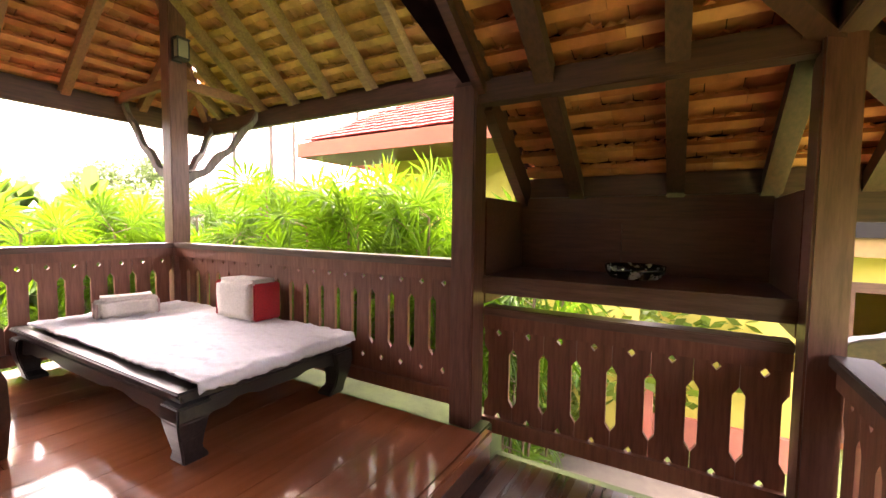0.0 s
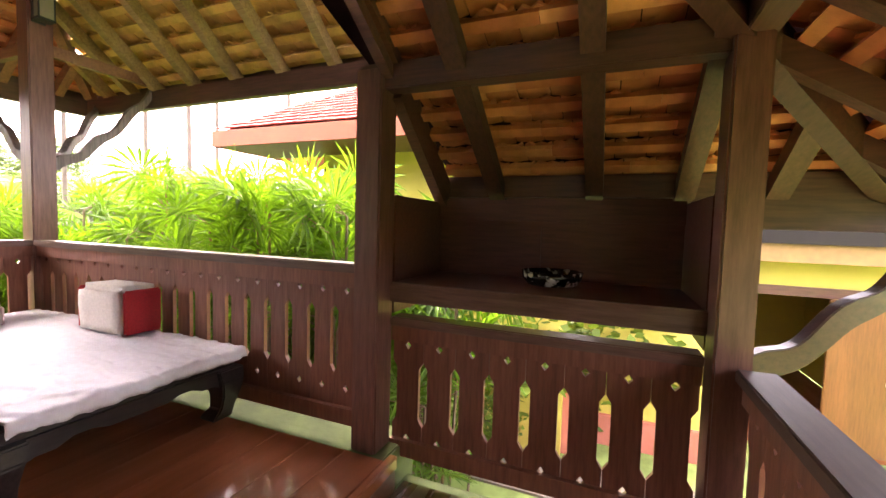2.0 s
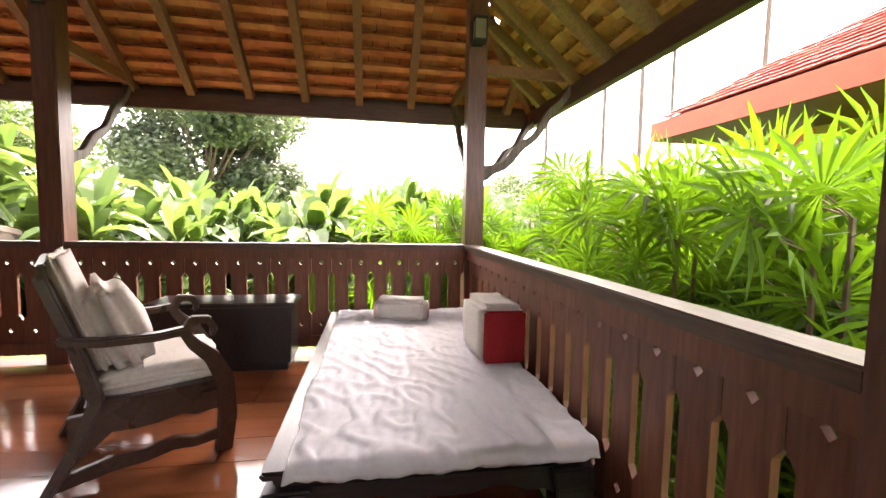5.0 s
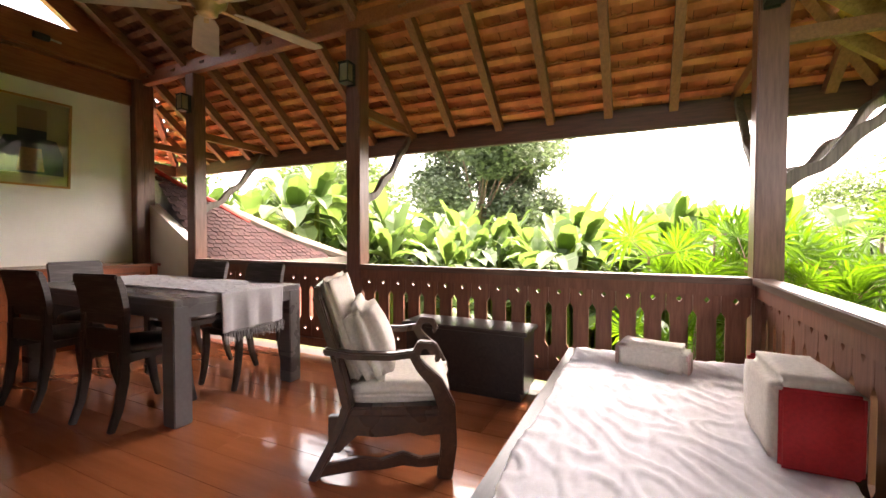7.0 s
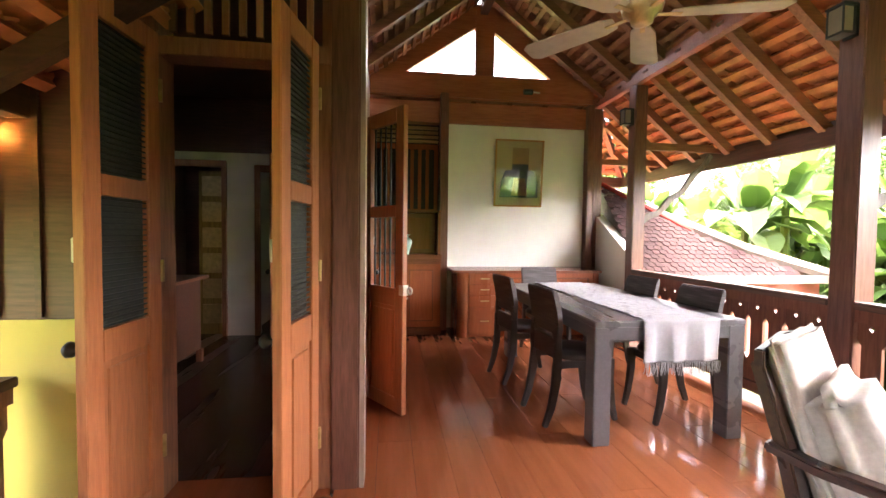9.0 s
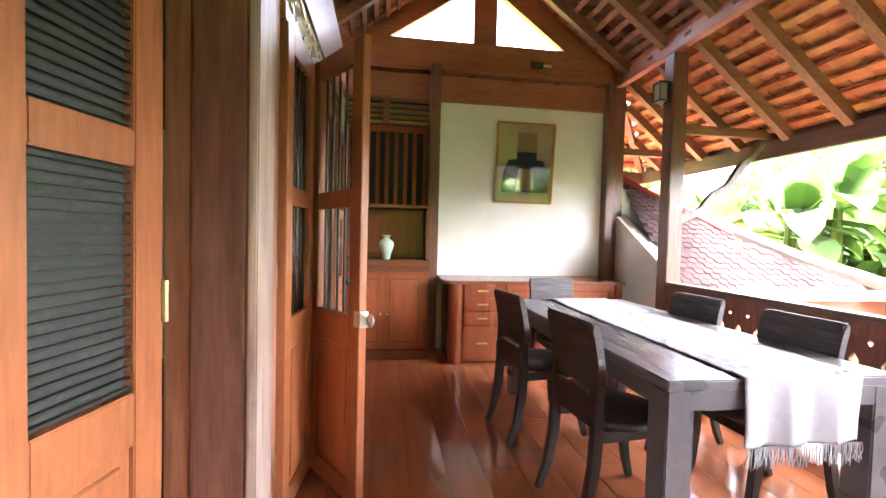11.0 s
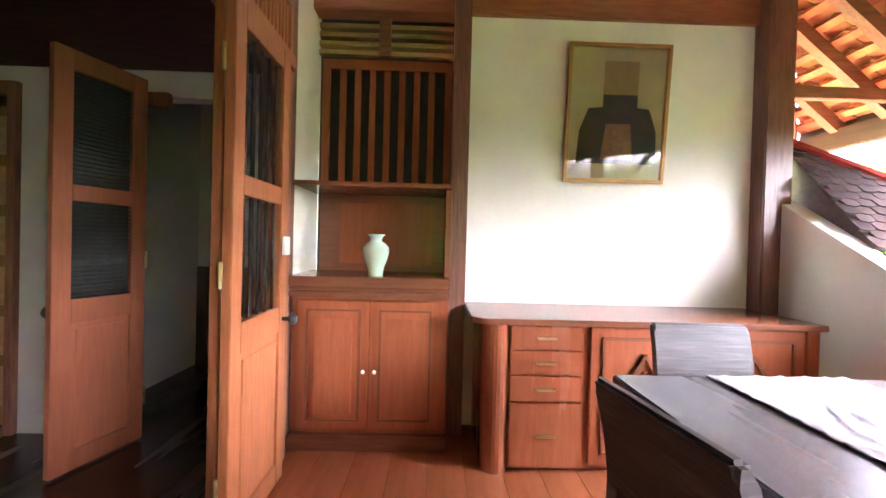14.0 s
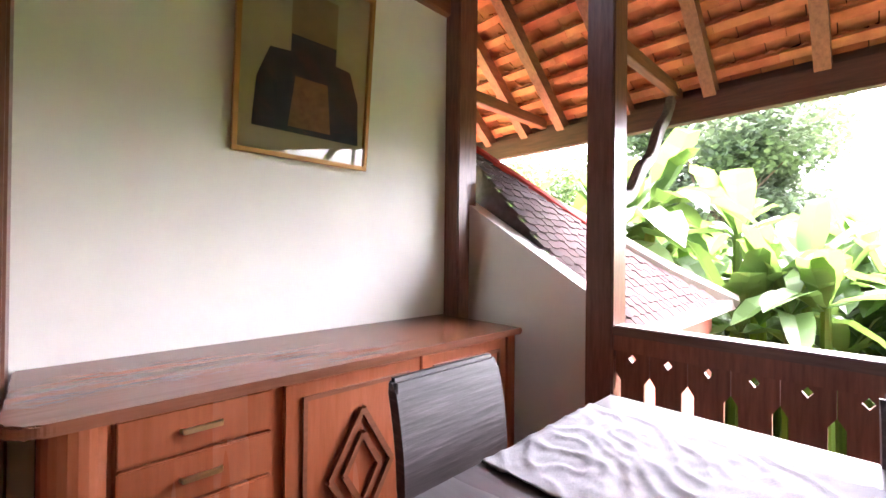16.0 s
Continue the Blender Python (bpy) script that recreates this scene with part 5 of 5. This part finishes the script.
# ---- neighbouring roofs and buildings ----
def tiled_plane(name, A, B, C, label, mat, inside, tw=0.17, pitch=0.12, edge=None):
    """A tiled roof plane seen from above: A its top corner, B along the top, C down the slope; inside(u, v) says where it is."""
    A, B, C = Vector(A), Vector(B), Vector(C)
    u = (B - A).normalized()
    n = u.cross(C - A).normalized()
    if n.z < 0:
        n = -n
    dn = -(n.cross(u)).normalized()
    if dn.z > 0:
        dn = -dn
    V, Fc = [], []
    rng = random.Random(name)
    for r in range(60):
        for k in range(-60, 90):
            uu = (k + (0.5 if r % 2 else 0)) * tw
            vv = r * pitch
            if not inside(uu, vv):
                continue
            c = A + u * uu + dn * vv + n * (0.03 + rng.uniform(-.004, .004))
            tl = (dn + n * 0.12).normalized()
            i = len(V)
            hw, hl = tw / 2 - 0.004, pitch * 0.72
            out = [(-hw, -hl), (hw, -hl), (hw, hl * .75), (hw * .3, hl), (-hw * .3, hl), (-hw, hl * .75)]
            for s in (-0.009, 0.009):
                for x, y in out:
                    V.append(c + u * x + tl * y + n * s)
            m6 = 6
            Fc.append([i + j for j in range(m6)])
            Fc.append([i + m6 + j for j in range(m6)][::-1])
            for j in range(m6):
                j2 = (j + 1) % m6
                Fc.append([i + j, i + j2, i + m6 + j2, i + m6 + j])
    me = bpy.data.meshes.new(name)
    me.from_pydata([tuple(x) for x in V], [], Fc)
    me.materials.append(mat)
    if edge:
        me.materials.append(edge)
        for k, p in enumerate(me.polygons):
            p.material_index = 1 if k % 8 >= 2 else 0
    return me


# pale colour puts the light caught on the tile rims into their edges
M_TILEEDGE = plain("pale_lit_tile_edge", (0.11, 0.08, 0.075), 0.8, 0, 0.3, 20.0)
lr = thing("outbuilding", "low outbuilding with a steep weathered clay tile roof and cement hips", "building", (0, 0, 0))
me = tiled_plane("tiles", (-2.95, -3.25, 2.12), (-3.95, -3.25, 2.12), (-2.95, -2.2, 0.97), "", M_TILETOP,
                 lambda u, v: 0 <= u < 2.6 and v < 1.58 and v > (u * 0.92 if u < 0.98 else 0.90 + (u - 0.98) * 0.6) - 0.02, 0.10, 0.068, M_TILEEDGE)
part("tiles", me, None, lr, "weathered pinkish clay tiles", kind="stuff")
bm = bmesh.new()
tube(bm, [(-2.95, -3.25, 2.16), (-3.93, -2.66, 1.50)], 0.045, 8)
part("hip_cap", bm, M_TILERED, lr, "red clay hip capping")
bm = bmesh.new()
tube(bm, [(-3.45, -3.05, 1.86), (-3.93, -2.74, 1.57), (-4.56, -2.46, 1.26), (-5.3, -2.24, 1.02), (-5.6, -2.16, 0.93)], [0.05, 0.08, 0.09, 0.09, 0.08], 8)
for v in bm.verts:
    v.co.z += 0.004 * math.sin(v.co.x * 31)
part("cement_hip", bm, M_CEMENT, lr, "pale stained cement hip")
part("fascia", boxes((-5.6, -2.93, -2.19, -2.12, 0.86, 0.96)), M_CEMENT, lr)
bm = bmesh.new()
prism(bm, [(-3.25, 1.5), (-3.25, 2.12), (-2.60, 1.41), (-2.60, 1.2)], 'x', -2.985, -2.955)
part("verge", bm, M_TILEEDGE, lr, "weathered clay verge of the roof")
part("wall", boxes((-5.5, -2.95, -5.5, -2.3, -1.95, 0.9)), M_PINK, lr)

rh = thing("red_roof_house", "garden house with a red tiled hip roof and orange fascia", "house", (0, 0, 0))
HX, HY, HZ = -4.6, 6.2, 2.49
hw_, hs = 9.0, 0.62
me = tiled_plane("roof", (HX + 3.2, HY + 3.2, HZ + 3.2 * hs + .12), (HX + 4.2, HY + 3.2, HZ + 3.2 * hs + .12), (HX + 3.2, HY, HZ + .12), "", M_TILERED,
                 lambda u, v: v < 3.75 and u > -(v) * 0.86 and u < 2.2, 0.2, 0.16)
part("roof", me, None, rh, "bright red clay tiles", kind="stuff")
bm = bmesh.new()
vsx = [bm.verts.new(p) for p in ((HX, HY, HZ + .1), (HX + 5.3, HY, HZ + .1), (HX + 5.3, HY + 3.2, HZ + 3.2 * hs + .1), (HX + 3.2, HY + 3.2, HZ + 3.2 * hs + .1), (HX, HY + 8, HZ + .1))]
bm.faces.new(vsx[:4]); bm.faces.new((vsx[0], vsx[3], vsx[4]))
part("roof_deck", bm, M_TILERED, rh)
part("fascia", boxes((HX, HX + 5.3, HY - 0.05, HY, HZ - 0.13, HZ + 0.11), (HX - 0.05, HX, HY - 0.05, HY + 8, HZ - 0.13, HZ + 0.11)), M_FASCIA, rh, "orange painted fascia")
part("soffit", boxes((HX, HX + 5.3, HY, HY + 1.2, HZ - 0.12, HZ - 0.09)), M_DARK, rh)
part("wall", boxes((HX + 1.2, HX + 5.3, HY + 1.1, HY + 1.3, -1.95, HZ - 0.1)), M_YWALL, rh)
part("ridge_tier", boxes((HX + 2.2, HX + 5.3, HY + 2.7, HY + 3.6, HZ + 2.0, HZ + 2.35)), M_FASCIA, rh, "orange upper roof tier")

yb = thing("yellow_building", "yellow rendered building with a pale timber fascia and open doors below", "building", (0, 0, 0))
part("wall", boxes((0.9, 2.9, 8.0, 8.2, -1.5, 1.0), (2.9, 9, 8.0, 8.2, 0.60, 1.0), (4.75, 9, 8.0, 8.2, -1.25, 0.6)), M_YWALL, yb)
part("base", boxes((-0.5, 2.9, 7.93, 8.0, -1.95, -1.5), (4.75, 9, 7.93, 8.0, -1.95, -1.15)), M_PINK, yb)
part("fascia", boxes((1.2, 9, 7.6, 7.68, 0.92, 1.14)), plain("ochre_fascia", (0.24, 0.14, 0.05), 0.7, 0, 0.1), yb, "ochre timber fascia")
# added near-black box that stands in for the deep shade over the fascia
part("shade_box", boxes((0.9, 9, 7.55, 8.3, 1.142, 1.85)), plain("porch_shade_black", (0.006, 0.004, 0.003), 0.9, 0, 0.1), yb)
part("door_frame", boxes((2.9, 3.0, 7.95, 8.15, -1.4, 0.6), (4.45, 4.75, 7.95, 8.15, -1.4, 0.6), (3.0, 4.45, 7.95, 8.15, 0.48, 0.6)), M_DARK, yb)
d = part("door", boxes((3.72, 4.42, 7.84, 7.89, -1.38, 0.48)), wood("pale_teak", (0.13, 0.05, 0.012), (0.20, 0.08, 0.022), 0.4), yb, "pale orange teak door leaf")
part("handle", boxes((4.28, 4.38, 7.80, 7.84, -0.50, -0.46)), M_STEEL, d)
part("floor", boxes((2.9, 4.75, 8.0, 11.5, -1.5, -1.4)), M_FLOOR, yb)
part("back_wall", boxes((2.2, 5.5, 11.5, 11.6, -1.4, 1.0)), M_YWALL, yb)
for x in (2.8, 4.76):
    part("side_wall", boxes((x, x + 0.1, 8.21, 11.5, -1.4, 1.0)), M_YWALL, yb)
part("inner_ceiling", boxes((2.8, 4.86, 8.21, 11.6, 1.003, 1.1)), M_DARK, yb)
part("inner_door", boxes((3.35, 3.75, 11.42, 11.49, -1.4, 0.55)), M_DARK, yb)
ic = thing("side_chair", "dark timber chair seen through the open door", "chair", (3.45, 9.6, -1.4), 30)
part("seat", boxes((-0.22, 0.22, -0.22, 0.22, 0.42, 0.45)), M_DARK, ic, "", 0.005)
for x in (-0.2, 0.17):
    part("leg", boxes((x, x + 0.03, -0.2, -0.17, 0, 0.42)), M_DARK, ic)
    part("leg", boxes((x, x + 0.03, 0.17, 0.2, 0, 0.42)), M_DARK, ic)
    part("back_post", boxes((x, x + 0.03, 0.17, 0.2, 0.451, 0.9)), M_DARK, ic)
part("backrest", boxes((-0.169, 0.169, 0.175, 0.195, 0.70, 0.88)), M_DARK, ic)
pw = part("planter_wall", boxes((-2.5, 0.9, 7.4, 7.7, -1.95, -0.55)), M_PINK, None, "low pink rendered planter wall in the garden", 0.02, kind="structure")
part("path", boxes((-1.5, 6, 6.3, 7.2, -1.96, -1.92)), M_CEMENT, None, "pale paved garden path", kind="structure")


# ---- plants ----
def fan_leaf(V, Fc, base, out, size, rng, nf=15):
    """A fan palm leaf: folded fingers from one point."""
    base, out = Vector(base), Vector(out).normalized()
    side = out.cross(Vector((0, 0, 1)))
    side = side.normalized() if side.length > 1e-3 else Vector((1, 0, 0))
    up = side.cross(out).normalized()
    roll = rng.uniform(-1.5, 1.5)
    side, up = side * math.cos(roll) + up * math.sin(roll), up * math.cos(roll) - side * math.sin(roll)
    for i in range(nf):
        a = (i / (nf - 1) - 0.5) * 4.6
        d = (out * math.cos(a) + side * math.sin(a)).normalized()
        L = size * (1 - 0.22 * abs(a) / 2.3) * rng.uniform(0.88, 1.08)
        w = size * 0.044
        s = d.cross(up).normalized() * w
        k = len(V)
        mid, tip = base + d * L * 0.55 + up * 0.02 * size, base + d * L - Vector((0, 0, 1)) * L * rng.uniform(0.03, 0.18)
        V.extend([base, mid - s + up * w * .5, mid, mid + s + up * w * .5, tip])
        Fc.extend([(k, k + 1, k + 2), (k, k + 2, k + 3), (k + 1, k + 4, k + 2), (k + 2, k + 4, k + 3)])


def fan_palm(seed, canes, height, spread):
    rng = random.Random(seed)
    e = thing("fan_palm", "clump of bright green lady palms with finger-like fan leaves", "palm")
    V, Fc = [], []
    bm = bmesh.new()
    for c in range(canes):
        a, r0 = rng.uniform(0, 6.28), rng.uniform(0, spread)
        x, y = math.cos(a) * r0, math.sin(a) * r0
        h = height * rng.uniform(0.55, 1.0)
        tx, ty = x * 1.25 + rng.uniform(-.1, .1), y * 1.25 + rng.uniform(-.1, .1)
        tube(bm, [(x, y, 0), ((x + tx) / 2, (y + ty) / 2, h / 2), (tx, ty, h)], 0.013, 5)
        for l in range(8):
            t = 1.0 if l < 4 else rng.uniform(0.35, 1.0)
            b0 = Vector((x + (tx - x) * t, y + (ty - y) * t, h * t))
            aa = rng.uniform(0, 6.28)
            o = Vector((math.cos(aa), math.sin(aa), rng.uniform(0.1, 0.9))).normalized()
            p = b0 + o * rng.uniform(0.16, 0.34)
            bar(bm, b0, p, 0.006, 0.006, (0.3, 0.2, 1))
            fan_leaf(V, Fc, p, (o + Vector((0, 0, rng.uniform(-0.3, 0.7)))), rng.uniform(0.32, 0.52), rng)
    part("stem", bm, M_BARK, e)
    me = bpy.data.meshes.new("fronds")
    me.from_pydata([tuple(v) for v in V], [], Fc)
    me.materials.append(M_PALM)
    part("fronds", me, None, e, "bright green fingered leaves")
    return e


def banana(seed, height, leaves, size):
    rng = random.Random(seed)
    e = thing("banana_plant", "banana plant with broad upright arching green leaves", "plant")
    bm = bmesh.new()
    lb = bmesh.new()
    for c in range(5):
        x, y = rng.uniform(-.6, .6), rng.uniform(-.6, .6)
        h = height * rng.uniform(0.36, 0.68)
        tube(bm, [(x, y, 0), (x, y, h * .6), (x, y, h)], [0.08, 0.055, 0.03], 8)
        for l in range(leaves):
            a = rng.uniform(0, 6.28)
            rise = rng.uniform(0.5, 2.6)
            d = Vector((math.cos(a), math.sin(a), 0))
            L, w = size * rng.uniform(0.65, 1.1), size * rng.uniform(0.10, 0.15)
            pts = []
            for i in range(8):
                t = i / 7
                pts.append(Vector((x, y, h * rng.uniform(.98, 1.0))) + d * L * (t * 0.75 if rise < 1.5 else t * 0.4) + Vector((0, 0, 1)) * L * (rise * 0.42 * t - (0.55 if rise < 1.5 else 0.25) * t * t))
            s = Vector((-d.y, d.x, 0))
            prev = None
            for i, p in enumerate(pts):
                t = i / 7
                ww = w * (0.12 if t < 0.14 else math.sin(math.pi * min(1, (t - 0.1) / 0.92)) ** 0.55 if t < 1 else 0.02)
                jag = rng.uniform(0.85, 1.05)
                row = [lb.verts.new(p - s * ww * jag + Vector((0, 0, ww * 0.35))), lb.verts.new(p), lb.verts.new(p + s * ww * jag + Vector((0, 0, ww * 0.35)))]
                if prev:
                    lb.faces.new((prev[0], prev[1], row[1], row[0]))
                    lb.faces.new((prev[1], prev[2], row[2], row[1]))
                prev = row
    part("stem", bm, M_SHRUB, e)
    part("leaves", lb, M_BANANA, e, "broad green paddle leaves", smooth=False)
    return e


def leafy(name, seed, blobs, n, leaf_, mat, label, category, trunk=None):
    """A crown of small leaves over rough clumps, with a tapered trunk and limbs."""
    rng = random.Random(seed)
    e = thing(name, label, category)
    V, Fc = [], []
    for bx, by, bz, br in blobs:
        for _ in range(n):
            while True:
                p = Vector((rng.uniform(-1, 1), rng.uniform(-1, 1), rng.uniform(-1, 1)))
                if 0.35 < p.length < 1:
                    break
            p = Vector((bx, by, bz)) + Vector((p.x, p.y, p.z * 0.8)) * br * rng.uniform(0.8, 1.12)
            d = Vector((rng.uniform(-1, 1), rng.uniform(-1, 1), rng.uniform(-.6, .6))).normalized() * leaf_ * rng.uniform(.7, 1.4)
            s = d.cross(Vector((rng.uniform(-1, 1), rng.uniform(-1, 1), 1))).normalized() * leaf_ * 0.38
            k = len(V)
            V.extend([p, p + d * .5 + s, p + d, p + d * .5 - s])
            Fc.append((k, k + 1, k + 2, k + 3))
    me = bpy.data.meshes.new("crown")
    me.from_pydata([tuple(v) for v in V], [], Fc)
    me.materials.append(mat)
    part("crown", me, None, e)
    if trunk:
        bm = bmesh.new()
        tube(bm, [(0, 0, 0), (0.1, 0.05, trunk * .5), (0, 0, trunk)], [0.22, 0.17, 0.1], 10)
        for bx, by, bz, br in blobs:
            tube(bm, [(0.05, 0.02, trunk * .7), (bx * .5, by * .5, (trunk * .7 + bz) / 2 + .2), (bx, by, bz)], [0.09, 0.06, 0.02], 6)
        part("trunk", bm, M_BARK, e)
    return e


G = -1.95
palms = [fan_palm(s, c, h, sp) for s, c, h, sp in ((1, 10, 3.45, 0.5), (2, 11, 3.1, 0.55), (3, 10, 3.65, 0.45))]
spots = [(-3.3, 5.6), (-2.3, 5.2), (-1.5, 4.9), (-0.75, 4.75), (-1.1, 5.3), (-2.0, 5.7), (-4.7, 4.1), (-4.2, 5.4), (-2.7, 4.7), (-1.9, 4.7), (-0.3, 4.8), (-3.6, 4.8), (-4.9, 3.05), (-5.4, 3.8)]
for i, (x, y) in enumerate(spots):
    M = pose(x, y, G, 0, 0, i * 67)
    if i < 3:
        palms[i].matrix_world = M
    else:
        copy_thing(palms[i % 3], M)
bans = [banana(s, h, l, z) for s, h, l, z in ((11, 3.9, 13, 0.78), (12, 3.3, 14, 0.68), (13, 4.3, 12, 0.95))]
spots = [(-6.8, -0.6), (-7.4, 0.8), (-8.2, 2.2), (-7.6, 3.4), (-9.0, 4.2), (-6.6, -2.0), (-7.8, -3.2), (-9.2, -1.4), (-9.6, 0.9), (-8.8, -4.6), (-7.2, -4.8), (-10.2, 2.9), (-10.5, 5.4), (-6.9, 4.7), (-9.8, -6.0), (-6.0, -5.6), (-8.0, -6.6), (-6.9, 2.0), (-7.9, 4.6), (-8.4, -0.3), (-7.2, -1.4), (-10.0, 4.2), (-9.2, 2.0), (-6.9, -4.0), (-8.6, -3.0), (-7.6, -5.6), (-6.3, -7.0), (-9.8, -3.4), (-6.4, -4.6), (-5.6, -6.2), (-5.1, -7.8), (-7.3, -7.6), (-4.0, -8.6), (-7.0, -5.2), (-8.4, -5.8), (-9.0, -7.4), (-6.2, -8.6), (-6.3, -3.6), (-6.2, -2.9), (-5.9, -6.0), (-4.9, -6.3), (-6.6, -4.3)]
for i in range(44):
    spots.append((-8.0 - 2.6 * ((i * 7) % 5) / 4, -7.4 + i * 0.31))
for i, (x, y) in enumerate(spots):
    M = pose(x, y, G, 0, 0, i * 53) @ Matrix.Scale(1.36 if 28 <= i < 42 else 1.04 + 0.14 * ((i * 5) % 4) / 3, 4)
    if i < 3:
        bans[i].matrix_world = M
    else:
        copy_thing(bans[i % 3], M)
tr1 = leafy("tree", 21, [(0, 0, 6.0, 2.2), (1.6, 0.8, 5.4, 1.6), (-1.95, -0.6, 5.6, 1.7), (0.4, -1.7, 5.1, 1.5), (0.2, 1.6, 6.4, 1.4), (0, 0.3, 4.2, 1.6), (1.4, -1.2, 3.6, 1.3), (-1.2, 1.3, 3.8, 1.4)], 2600, 0.14, M_TREE, "spreading dark green garden tree with dense small leaves", "tree", 4.6)
tr1.matrix_world = pose(-27.0, 13.0, G, 0, 0, 0)
for i, (x, y, k) in enumerate(((-17, 9.5, 0.62), (-13, -9, 0.9), (-10, 12, 0.62), (-4, 17, 0.9), (4, 18, 1.0), (-19, 15, 0.8), (-7, -12, 0.95), (2, -14, 1.0), (13, 14, 1.0), (12, -5, 1.0), (-16, -13, 1.0))):
    copy_thing(tr1, pose(x, y, G, 0, 0, i * 71) @ Matrix.Diagonal((1, 1, k, 1)))
rng = random.Random(77)
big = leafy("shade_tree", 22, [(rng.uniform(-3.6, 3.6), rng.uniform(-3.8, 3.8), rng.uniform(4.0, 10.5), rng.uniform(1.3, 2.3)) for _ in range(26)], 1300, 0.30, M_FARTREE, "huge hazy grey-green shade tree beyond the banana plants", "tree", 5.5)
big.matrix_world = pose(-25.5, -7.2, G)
sh = leafy("shrub", 31, [(0, 0, 0.5, 0.7), (0.6, 0.3, 0.8, 0.6), (-0.5, 0.3, 0.9, 0.65), (0.1, -0.4, 1.1, 0.5)], 700, 0.12, M_SHRUB, "leafy light green garden shrub", "shrub", 0.5)
sh.matrix_world = pose(-4.4, 1.4, G)
for i, (x, y) in enumerate(((-4.8, 0.1), (-4.6, 2.7), (-5.6, 1.0), (-5.5, -1.1), (-4.9, -1.9), (-5.9, 2.4), (-5.7, 3.9), (-1.9, 4.5), (-3.0, 4.7), (-3.9, 5.0), (-2.6, 6.3), (-1.2, 6.3), (-5.4, 5.3), (3.3, 5.0), (4.2, 4.6), (-7.0, 7.2), (-8.4, 7.6), (-9.9, 7.9), (-6.4, 8.4), (-11.5, 3.6), (-11.8, 1.2), (-11.6, -1.6), (-11.9, 6.2), (-11.2, -4.2), (-2.2, 8.3), (-1.3, 8.5), (-0.4, 8.3), (0.4, 8.5), (-0.5, 6.6), (-1.7, 6.9))):
    copy_thing(sh, pose(x, y, G, 0, 0, i * 47) @ Matrix.Scale(1.0 + (x < -6) * 0.9 + (y > 8.2 and x > -3) * 0.6 - (y > 6.5 and y < 7 and x > -2) * 0.35, 4))

for i, (x, y, k) in enumerate(((-10.8, 9.0, 1.0), (-9.1, 9.0, 1.06), (-9.9, 10.5, 0.95), (-7.6, 11.0, 1.1), (-12.5, 8.0, 0.9))):
    if i == 0:
        ar = leafy("areca_tree", 41, [(0, 0, 9.3, 0.9), (0.5, 0.2, 9.6, 0.7)], 300, 0.3, M_SHRUB, "tall slender palm with a pale thin trunk", "tree")
        bm = bmesh.new()
        tube(bm, [(0, 0, 0), (0.03, 0, 4.5), (0, 0, 9.3)], [0.075, 0.06, 0.045], 8)
        part("trunk", bm, M_CEMENT, ar, "pale smooth slender trunk")
        ar.matrix_world = pose(x, y, G)
    else:
        copy_thing(ar, pose(x, y, G, 0, 0, 60 * i) @ Matrix.Diagonal((1, 1, k, 1)))
hd = leafy("hedge_tree", 51, [(0, 0, 2.2, 2.0), (1.8, 0.4, 2.6, 1.7), (-1.7, 0.3, 2.4, 1.8), (0.3, -1.2, 1.3, 1.6), (0.6, 0.3, 3.6, 1.3)], 1500, 0.24, M_TREE, "dense bushy garden tree closing the view", "tree", 1.6)
hd.matrix_world = pose(-13.5, 3.8, G) @ Matrix.Scale(0.75, 4)
for i, (x, y) in enumerate(((-13.2, -0.2), (-13.8, -4.0), (-12.0, -7.5), (-14.5, 7.5), (-12.0, 10.5), (-8.0, 13.0), (-9.0, -9.5), (-16.5, 11.0), (-17.5, 1.0), (-3.5, 13.5), (-5.0, -10.0), (8.5, 14.0), (9.0, 2.0), (8.0, -3.0))):
    k = 0.75 if y > -2 and x < -8 else 1.0
    copy_thing(hd, pose(x, y, G, 0, 0, i * 41) @ Matrix.Scale(k if i else 0.8, 4))

# ---- floor boards ----
fl = thing("floor", "polished red-brown timber plank floor of the veranda", "floor", (0, 0, 0))
fl["kind"] = "structure"
bw_ = 0.2
nb = 15
xs = -2.68
lens = {}
rng = random.Random(3)
for i in range(nb):
    y = -3.08
    while y < 3.06:
        L = min(rng.choice((1.8, 2.4, 3.0)), 3.06 - y)
        if 3.06 - y - L < 0.5:
            L = 3.06 - y
        key = round(L, 3)
        if key not in lens:
            lens[key] = mesh_of("plank", boxes((0, bw_ - 0.0015, 0, L - 0.0015, 0, 0.02)), M_FLOOR, 0.0008)
        o = part("plank", lens[key], None, fl)
        o.location = (xs + i * bw_, y, F - 0.02 + rng.uniform(-.0006, .0006))
        y += L
struct("step_edge", [(0.322, 0.362, 0.40, 3.12, F - 0.06, F + 0.001)], M_FLOOR, "rounded red-brown timber nosing of the floor step", 0.006)
struct("step_riser", [(0.325, 0.350, 0.40, 3.12, -0.02, F - 0.06)], M_DARK, "dark timber riser of the floor step")
fl2 = thing("floor_low", "dark red-brown timber plank floor of the lower landing", "floor", (0, 0, 0))
fl2["kind"] = "structure"
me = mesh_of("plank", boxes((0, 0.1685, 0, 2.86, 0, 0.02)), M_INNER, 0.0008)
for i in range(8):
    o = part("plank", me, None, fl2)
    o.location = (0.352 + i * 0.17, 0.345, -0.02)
